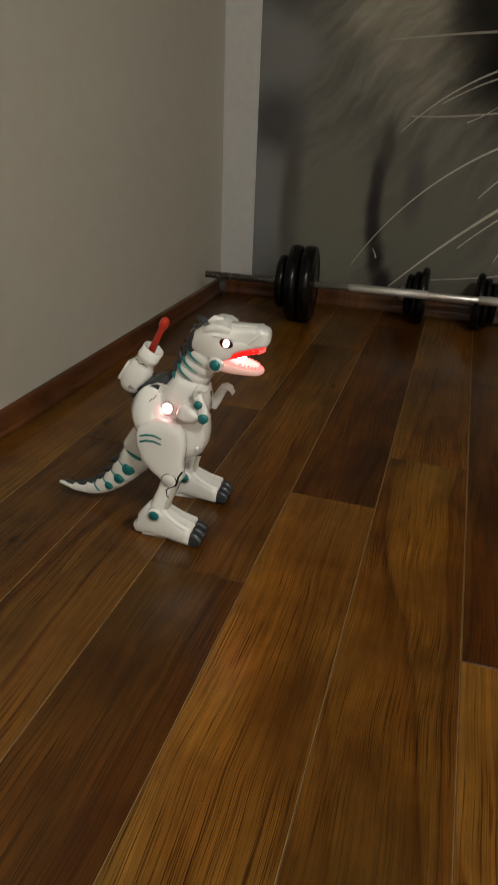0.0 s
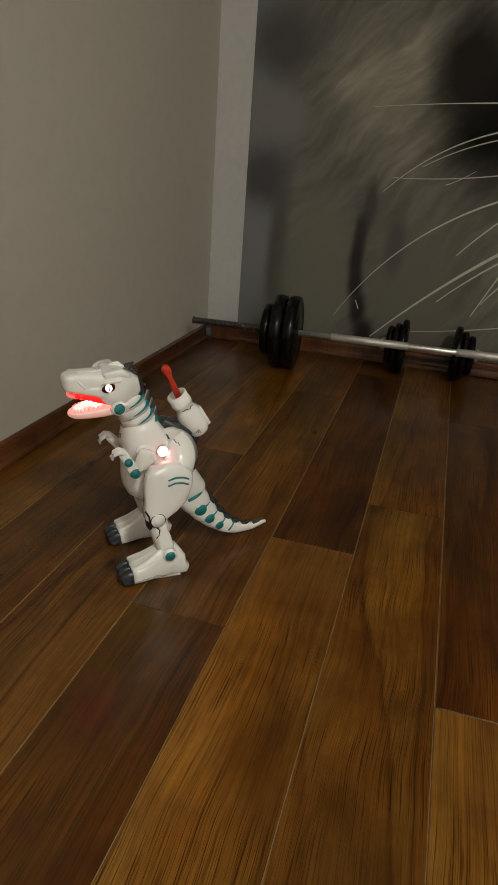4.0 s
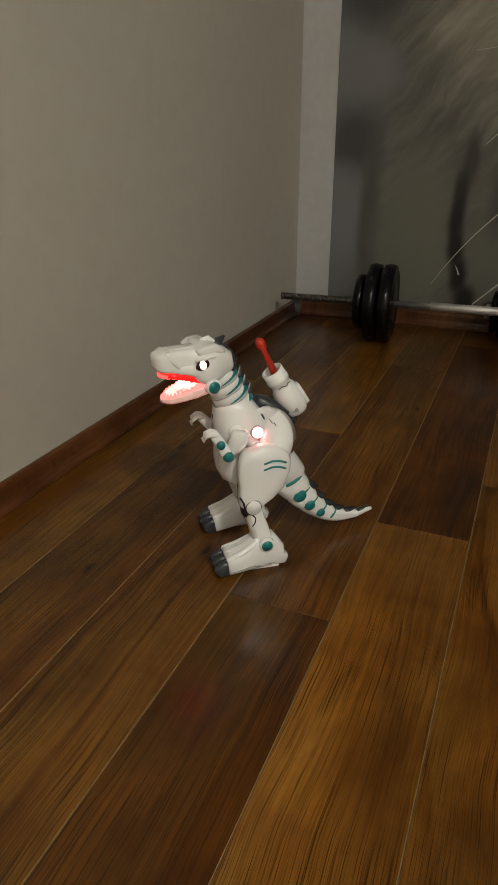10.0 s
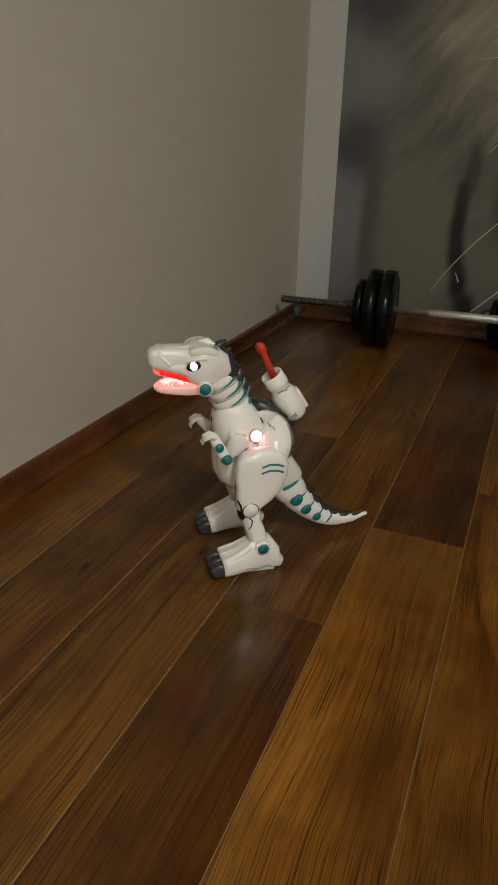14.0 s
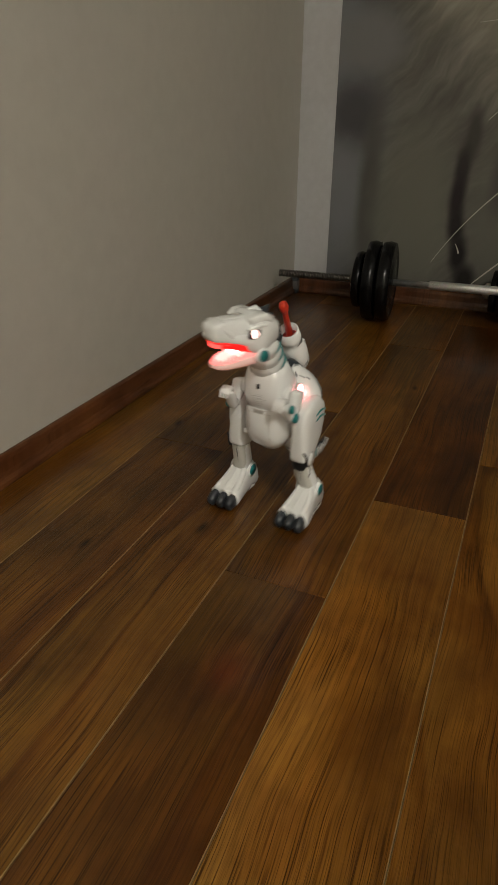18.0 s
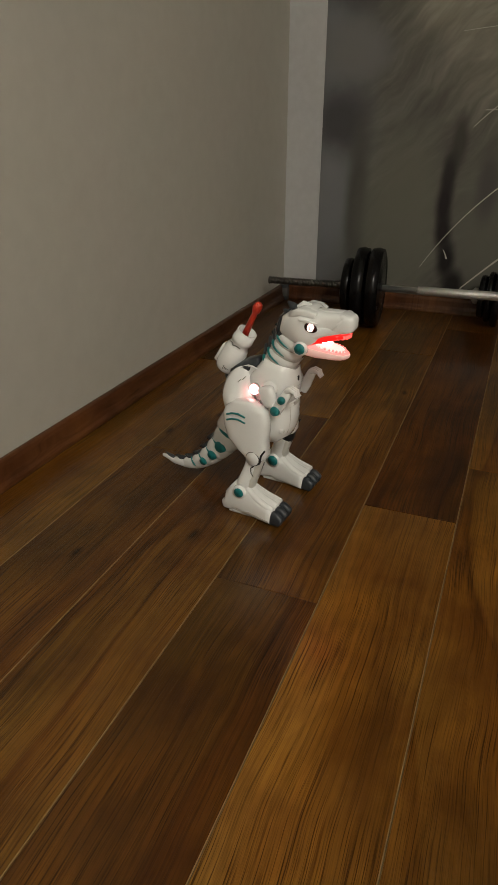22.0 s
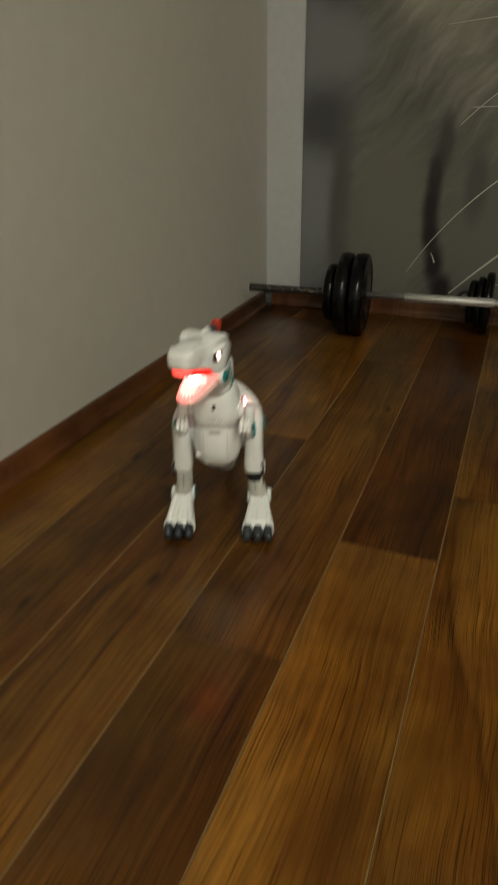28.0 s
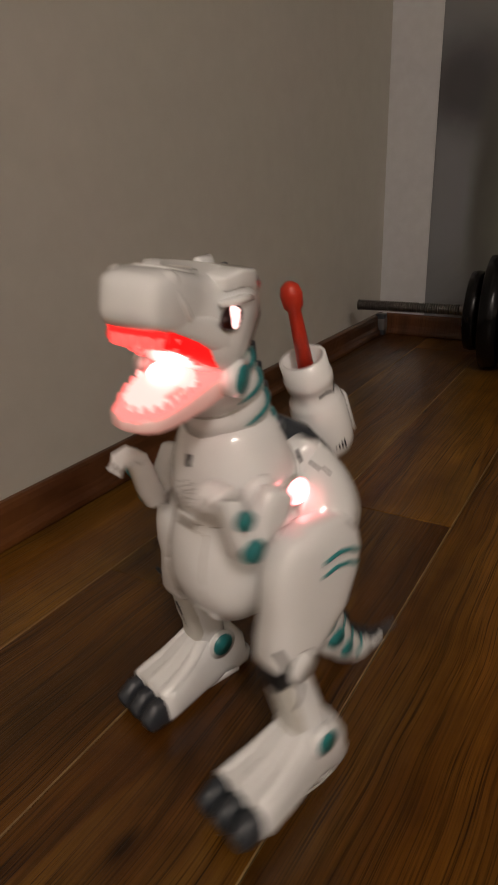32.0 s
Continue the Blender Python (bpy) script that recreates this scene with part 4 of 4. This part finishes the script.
DINO, HEAD, JAW, ARMS, LEGS, TRUNK = make_dinosaur()


# ---------------------------------------------------------------- dumbbell behind the bar
def dumbbell():
    e = tagged(new("dumbbell"), "dumbbell with stepped black plates lying behind the barbell", "dumbbell")
    e.location = (0.228, 1.245, 0.095)
    a, b = Vector((-0.19, 0, 0)), Vector((0.19, 0, 0))
    part("handle", lathe(B(), [(0, 0.010), (0.002, 0.0125), (0.378, 0.0125), (0.38, 0.010)], a, b, 24), CHROME, e, "chrome handle")
    for s in (1, -1):
        for off, r, w in ((0.078, 0.095, 0.024), (0.103, 0.080, 0.022), (0.126, 0.068, 0.022)):
            x0 = off * s
            pr = [(0, 0.016), (0, r * 0.55), (0.003, r * 0.62), (0.003, r * 0.84), (0, r * 0.88), (0.003, r * 0.97), (w * 0.5, r), (w - 0.003, r * 0.97), (w, r * 0.88), (w - 0.003, r * 0.8), (w - 0.003, r * 0.62), (w, r * 0.55), (w, 0.016)]
            part("weight_plate", lathe(B(), pr, (x0, 0, 0), (x0 + s, 0, 0), 40), IRON, e, "black vinyl weight plate")
        part("collar", lathe(B(), [(0, 0.014), (0, 0.024), (0.004, 0.026), (0.014, 0.026), (0.018, 0.020), (0.022, 0.016)], (0.149 * s, 0, 0), (0.149 * s + s, 0, 0), 12), CHROME, e, "star collar nut")
    return e


dumbbell()


# ---------------------------------------------------------------- photo mural on the end wall
def mural_print():
    m, t, p = nodes_of("mural_photo_print")
    c = t.nodes.new("ShaderNodeTexCoord")

    def blob(cx, cz, rx, rz):
        mp = t.nodes.new("ShaderNodeMapping")
        mp.vector_type = "TEXTURE"
        mp.inputs["Location"].default_value = (cx, LY - 0.003, cz)
        mp.inputs["Scale"].default_value = (rx, 1, rz)
        link(t, c.outputs["Object"], mp.inputs["Vector"])
        soft = noise_node(t, 9.0, 5, 0.6, c.outputs["Object"])
        w = mix_node(t, "LINEAR_LIGHT", 0.16, mp.outputs[0], soft.outputs["Color"])
        g = t.nodes.new("ShaderNodeTexGradient")
        g.gradient_type = "SPHERICAL"
        link(t, w, g.inputs["Vector"])
        r = t.nodes.new("ShaderNodeMapRange")
        r.interpolation_type = "SMOOTHSTEP"
        r.inputs["From Max"].default_value = 0.75
        link(t, g.outputs["Fac"], r.inputs["Value"])
        return r.outputs[0]

    # hairs lie along a slanting way, in locks that waver
    def turned(deg, sx, sz, wobble):
        a = t.nodes.new("ShaderNodeMapping")
        a.inputs["Rotation"].default_value = (0, radians(deg), 0)
        warp = noise_node(t, 3.2, 3, 0.5, c.outputs["Object"])
        wv = mix_node(t, "LINEAR_LIGHT", wobble, c.outputs["Object"], warp.outputs["Color"])
        link(t, wv, a.inputs["Vector"])
        b = t.nodes.new("ShaderNodeMapping")
        b.inputs["Scale"].default_value = (sx, 0.3, sz)
        link(t, a.outputs[0], b.inputs["Vector"])
        return b.outputs[0]

    hair = noise_node(t, 1.0, 6, 0.62, turned(38, 3.0, 16.0, 0.10))
    wisp = noise_node(t, 1.0, 4, 0.6, turned(50, 5.0, 46.0, 0.08))
    cloud = noise_node(t, 3.0, 4, 0.55, c.outputs["Object"])
    fur = ramp_node(t, hair.outputs["Fac"], [(0.30, (0.128, 0.126, 0.112)), (0.50, (0.172, 0.168, 0.150)), (0.70, (0.235, 0.230, 0.206))])
    fine = ramp_node(t, wisp.outputs["Fac"], [(0.34, (0.72, 0.72, 0.73)), (0.52, (1.0, 1.0, 1.0)), (0.68, (1.30, 1.29, 1.26))])
    col = mix_node(t, "MULTIPLY", 0.40, fur.outputs[0], fine.outputs[0])
    shade = ramp_node(t, cloud.outputs["Fac"], [(0.3, (0.68, 0.68, 0.70)), (0.7, (1.14, 1.12, 1.08))])
    col = mix_node(t, "MULTIPLY", 0.8, col, shade.outputs[0])
    # pale tuft in the middle of the fur
    tuft = mix_node(t, "MIX", blob(0.02, 0.90, 0.34, 0.36), (1.0, 1.0, 1.0), (1.55, 1.52, 1.45))
    col = mix_node(t, "MULTIPLY", 1.0, col, tuft)
    # out-of-focus grey ground at the edge, soft plain muzzle, darks of the picture
    for cx, cz, rx, rz, tone in (
        (-0.53, 0.62, 0.26, 1.30, (0.205, 0.212, 0.225)), (-0.40, 1.02, 0.20, 0.17, (0.095, 0.094, 0.096)), (-0.40, 0.80, 0.16, 0.13, (0.215, 0.215, 0.215)), (-0.44, 0.60, 0.15, 0.16, (0.092, 0.090, 0.096)),
        (-0.47, 0.36, 0.12, 0.22, (0.220, 0.225, 0.240)), (-0.37, 0.34, 0.055, 0.40, (0.105, 0.105, 0.095)), (-0.21, 0.30, 0.20, 0.40, (0.180, 0.180, 0.150)), (0.12, 0.28, 0.26, 0.34, (0.155, 0.154, 0.133)),
        (-0.052, 0.55, 0.036, 0.12, (0.085, 0.081, 0.074)), (-0.072, 0.45, 0.036, 0.11, (0.052, 0.047, 0.046)), (-0.078, 0.36, 0.038, 0.11, (0.040, 0.034, 0.036)), (-0.070, 0.27, 0.040, 0.10, (0.036, 0.032, 0.032)),
        (-0.050, 0.18, 0.044, 0.10, (0.030, 0.027, 0.027)), (-0.018, 0.10, 0.050, 0.08, (0.028, 0.025, 0.025)), (0.05, 0.42, 0.05, 0.16, (0.110, 0.105, 0.100)),
        (0.30, 0.84, 0.28, 0.33, (0.010, 0.009, 0.008)), (0.20, 0.98, 0.17, 0.26, (0.024, 0.022, 0.020)), (0.42, 1.06, 0.14, 0.16, (0.080, 0.074, 0.062)),
    ):
        col = mix_node(t, "MIX", blob(cx, cz, rx, rz), col, tone)
    link(t, col, p.inputs["Base Color"])
    p.inputs["Roughness"].default_value = 0.92
    p.inputs["Specular IOR Level"].default_value = 0.1
    return m


MURAL = mural_print()
WHISKER = simple("printed_whisker_white", (0.55, 0.53, 0.47), 0.55, vary=0.1, scale=60)
mural = part("photo_mural", box(B(), (-0.504, LY - 0.003, 0.0), (RX, LY - 0.0002, CEIL)), MURAL, smooth=False)
tagged(mural, "grey photo wallpaper of blurred animal fur with white whiskers", "mural")


def whisker(x0, z0, x1, z1, bulge, w0, w1):
    """A printed whisker: a thin tapering flat strip, bowed between its two ends."""
    a, d = Vector((x0, z0)), Vector((x1 - x0, z1 - z0))
    nrm = Vector((-d.y, d.x)).normalized()
    bm = B()
    prev = None
    for i in range(25):
        u = i / 24
        q = a + d * u + nrm * (4 * u * (1 - u) * bulge)
        along = (d + nrm * (4 * (1 - 2 * u) * bulge)).normalized()
        side = Vector((-along.y, along.x)) * (w0 + (w1 - w0) * u) / 2
        now = [bm.verts.new((q.x + side.x, LY - 0.0036, q.y + side.y)), bm.verts.new((q.x - side.x, LY - 0.0036, q.y - side.y))]
        if prev:
            bm.faces.new((prev[0], prev[1], now[1], now[0]))
        prev = now
    part("whisker", bm, WHISKER, mural, "white printed whisker", smooth=False)


for arc in (
    (-0.083, 0.845, 0.5, 0.88, 0.0062, 0.001, 0.006),
    (-0.016, 0.59, 0.5, 0.82, 0.0559, 0.002, 0.006),
    (0.1, 0.675, 0.48, 0.795, 0.0242, 0.002, 0.005),
    (0.011, 0.636, 0.5, 0.7, -0.0149, 0.002, 0.004),
    (0.184, 0.625, 0.273, 0.675, -0.0029, 0.003, 0.001),
    (-0.135, 0.149, 0.55, 0.65, 0.09, 0.0015, 0.008),
    (0.26, 0.406, 0.45, 0.59, 0.006, 0.003, 0.007),
    (0.009, 0.089, 0.46, 0.47, 0.0146, 0.004, 0.012),
    (0.221, 0.242, 0.5, 0.46, 0.0107, 0.003, 0.008),
    (0.369, 0.251, 0.48, 0.38, 0.0054, 0.003, 0.008),
    (0.345, 0.207, 0.46, 0.45, 0.002, 0.003, 0.007),
    (0.127, 0.125, 0.48, 0.187, -0.0053, 0.002, 0.004),
    (-0.062, 0.215, -0.048, 0.185, 0.001, 0.002, 0.005),
):
    whisker(*arc)


# ---------------------------------------------------------------- skirting corner piece and lamp
CAP_GREY = simple("mid_grey_cap_face", (0.15, 0.145, 0.14), 0.45, vary=0.2, scale=60)
cap = B()
box(cap, (LX + 0.004, LY - 0.046, 0.0), (LX + 0.030, LY - 0.020, 0.058), 0.003)
cap_ob = tagged(part("skirting_corner", cap, CHARCOAL), "dark corner cap with a grey face joining the skirting boards", "corner cap", kind="structure")
part("cap_face", box(B(), (LX + 0.0065, LY - 0.0475, 0.015), (LX + 0.0315, LY - 0.0225, 0.046), 0.002), CAP_GREY, cap_ob, "grey middle face")


def ceiling_lamp():
    e = tagged(new("ceiling_lamp"), "round opal ceiling lamp giving the room's light", "ceiling lamp")
    e.location = LAMP
    part("base", lathe(B(), [(0, 0.11), (0.02, 0.11), (0.025, 0.08)], (0, 0, 0), (0, 0, -1), 32), SHELL_GREY, e, "grey round base")
    part("shade", lathe(B(), [(0.025, 0.12), (0.04, 0.155), (0.07, 0.16), (0.095, 0.14), (0.112, 0.08), (0.116, 0.01)], (0, 0, 0), (0, 0, -1), 32), OPAL, e, "glowing opal shade")
    return e


ceiling_lamp()


# ---------------------------------------------------------------- movement
# seconds, x, y, heading in degrees
DANCE = [
    (0.0, -0.187, -0.146, 5), (0.5, -0.189, -0.146, 3), (0.7, -0.192, -0.146, -9), (0.8, -0.180, -0.130, -45), (0.9, -0.182, -0.120, -73), (1.0, -0.176, -0.120, -110),
    (1.1, -0.174, -0.128, -129), (1.25, -0.174, -0.131, -138), (2.5, -0.176, -0.131, -138), (6.0, -0.172, -0.134, -141), (13.0, -0.173, -0.137, -140.5), (16.5, -0.172, -0.135, -140.5), (16.7, -0.178, -0.124, -128),
    (16.8, -0.190, -0.114, -104), (16.9, -0.178, -0.117, -91), (17.0, -0.186, -0.119, -85), (17.4, -0.180, -0.130, -90), (17.6, -0.182, -0.107, -94), (17.8, -0.176, -0.077, -104), (18.0, -0.161, -0.060, -98),
    (18.2, -0.176, -0.040, -71), (18.8, -0.174, -0.045, -71), (19.0, -0.173, -0.043, -71), (20.6, -0.182, -0.044, -67), (20.8, -0.186, -0.043, -42), (20.9, -0.180, -0.055, -12), (21.0, -0.192, -0.053, 28),
    (21.1, -0.170, -0.048, 54), (21.2, -0.186, -0.047, 110), (21.3, -0.182, -0.050, 146), (21.4, -0.178, -0.034, 184), (21.5, -0.190, -0.022, 225), (21.6, -0.212, -0.004, 270), (21.7, -0.214, 0.000, 310),
    (21.8, -0.208, -0.016, 336), (21.9, -0.196, -0.032, 351), (22.0, -0.192, -0.033, 354), (22.2, -0.186, -0.033, 349), (22.3, -0.194, -0.018, 334), (22.4, -0.190, 0.012, 304), (22.5, -0.200, 0.010, 281),
    (22.6, -0.195, 0.012, 263), (22.7, -0.195, -0.012, 215), (22.8, -0.205, -0.028, 184), (22.9, -0.212, -0.040, 148), (23.0, -0.211, -0.036, 104), (23.1, -0.215, -0.048, 58), (23.2, -0.230, -0.025, 6),
    (23.3, -0.214, 0.018, -40), (23.4, -0.216, 0.018, -67), (23.6, -0.213, 0.012, -75), (24.2, -0.214, 0.013, -75), (25.5, -0.210, 0.007, -74), (28.0, -0.215, 0.006, -71.5), (29.0, -0.228, 0.001, -65.5), (30.0, -0.223, 0.001, -65.5), (31.5, -0.219, 0.001, -65.5), (31.65, -0.209, 0.001, -71), (31.8, -0.213, -0.012, -84), (32.0, -0.214, -0.045, -108),
]
# seconds, turn of the head to its left, opening of the jaw
NOD = [
    (0.0, 0, 18), (0.3, 4, 16), (0.6, 0, 14), (0.9, 0, 25), (1.0, 18, 22), (1.2, -6, 10), (1.4, -8, 10), (1.6, 10, 18), (1.8, 10, 16), (2.2, 0, 12), (2.5, 0, 10), (3.0, 8, 16), (3.5, -5, 9), (4.0, 8, 15), (4.5, 0, 10), (5.0, 17, 23), (5.5, 0, 14),
    (6.0, -8, 6), (6.5, -6, 8), (7.0, 19, 20), (7.5, 16, 20), (8.0, 27, 26), (8.5, -6, 10), (9.0, 2, 4), (9.3, 12, 14), (9.6, -8, 6), (10.0, 16, 20), (10.4, 12, 20), (10.8, 4, 12), (11.0, 28, 30), (11.2, 4, 20), (11.6, 10, 16),
    (12.0, -3, 7), (12.4, 2, 12), (12.8, 16, 18), (13.0, 22, 22), (13.2, -5, 10), (13.5, 5, 14), (13.9, -5, 8), (14.3, 9, 16), (14.7, -5, 9), (15.1, 6, 14), (15.5, 0, 9), (16.0, 0, 9), (16.5, -6, 8), (16.7, 0, 10), (17.0, 10, 25), (17.2, -24, 14), (17.4, -26, 22), (17.6, 6, 25),
    (17.8, -20, 12), (18.0, -20, 14), (18.2, 24, 25), (18.4, -14, 16), (18.6, -20, 15), (18.8, 8, 28), (19.0, -20, 18), (19.5, -5, 26), (20.0, 13, 24), (20.5, 8, 25), (21.0, 6, 10), (21.5, -4, 8), (22.0, 0, 15),
    (22.2, -10, 20), (22.5, 4, 25), (22.8, -6, 10), (23.0, -21, 8), (23.1, -14, 10), (23.4, 8, 22), (23.6, -15, 18), (23.8, 16, 22), (24.0, 30, 24), (24.2, -13, 18), (24.3, -14, 18), (24.5, 20, 18), (24.6, 20, 22), (24.8, -14, 26), (24.9, -12, 24), (25.0, 28, 24), (25.2, 18, 18), (25.35, -6, 14), (25.5, -8, 12), (25.8, 14, 18), (26.1, -12, 20), (26.4, 16, 18), (26.7, -13, 22), (27.0, 15, 20), (27.25, -8, 22),
    (27.5, 22, 22), (27.8, 4, 22), (28.0, -22, 25), (28.15, 20, 24), (28.3, 22, 24), (28.5, -18, 24), (28.6, -14, 24), (28.7, 2, 26), (28.8, 30, 26), (28.9, 30, 26), (29.0, 2, 24), (29.1, -15, 18), (29.3, -17, 15), (29.6, -15, 15), (30.0, -15, 17), (31.0, -16, 17), (31.5, -16, 16),
    (31.8, 4, 28), (32.0, 26, 25),
]
# seconds, lift of the left and of the right arm
REACH = [(0.0, 0, 48), (0.6, 0, 40), (0.9, 0, 0), (1.3, 0, -14), (16.7, 0, -14), (17.2, -10, 10), (18.2, -6, -6), (20.6, -6, -6), (21.0, 0, -4), (23.4, -6, -6), (31.5, -14, -14), (31.8, 0, -10), (32.0, 4, -4)]


# seconds, pitch of the trunk (nose down positive) and lean to its left, about the hips
LEAN = [(0.0, 0, 0), (16.5, 0, 0), (20.7, 0, 0), (20.9, -6, 0), (21.0, -7, 0), (21.3, -3, 0), (21.8, 0, 0), (27.5, 0, 0), (28.0, 0, 0), (29.0, 0, 5), (30.0, 0, 5), (31.0, 0, 5), (31.5, 0, 2), (31.8, -4, 0), (32.0, -10, 0)]
# seconds, swing of the left and of the right leg about the hips (forward negative)
STEP = [(0.0, -1.7, 2.2), (16.5, -1.7, 1.0), (17.2, 0, 0), (20.7, 0, 0), (20.9, 0, -6), (21.0, 0, -18), (21.15, 0, -6), (21.3, 0, 0), (27.5, 0, 0), (29.0, -6, 1.5), (31.5, -6, 1.5), (32.0, -6, 0)]
HIPS = Vector((0.006, 0.0, 0.176))


def lean(t):
    for a, b in zip(LEAN, LEAN[1:]):
        if t <= b[0]:
            f = (t - a[0]) / (b[0] - a[0])
            return Matrix.Translation(HIPS) @ pose(0, 0, 0, -(a[2] + (b[2] - a[2]) * f), a[1] + (b[1] - a[1]) * f, 0) @ Matrix.Translation(-HIPS)


def motions():
    walk(DINO, [(t, pose(x, y, 0, 0, 0, h)) for t, x, y, h in DANCE])
    walk(HEAD, [(t, lean(t) @ pose(NECK.x, 0, NECK.z - 0.007, 0, -3, yaw)) for t, yaw, _ in NOD])
    walk(JAW, [(t, pose(*(HINGE - NECK), 0, gape, 0)) for t, _, gape in NOD])
    for arm, n, s in ((ARMS[0], 1, 1), (ARMS[1], 2, -1)):
        walk(arm, [(row[0], lean(row[0]) @ pose(SHOULDER.x, 0.048 * s, SHOULDER.z, 0, -row[n], 0)) for row in REACH])
    for n, leg in enumerate(LEGS):
        for ob in leg:
            walk(ob, [(row[0], Matrix.Translation(HIPS) @ pose(0, 0, 0, 0, row[1 + n], 0) @ Matrix.Translation(-HIPS)) for row in STEP])
    for ob in TRUNK:
        walk(ob, [(row[0], lean(row[0])) for row in LEAN])


lay_floor()
motions()
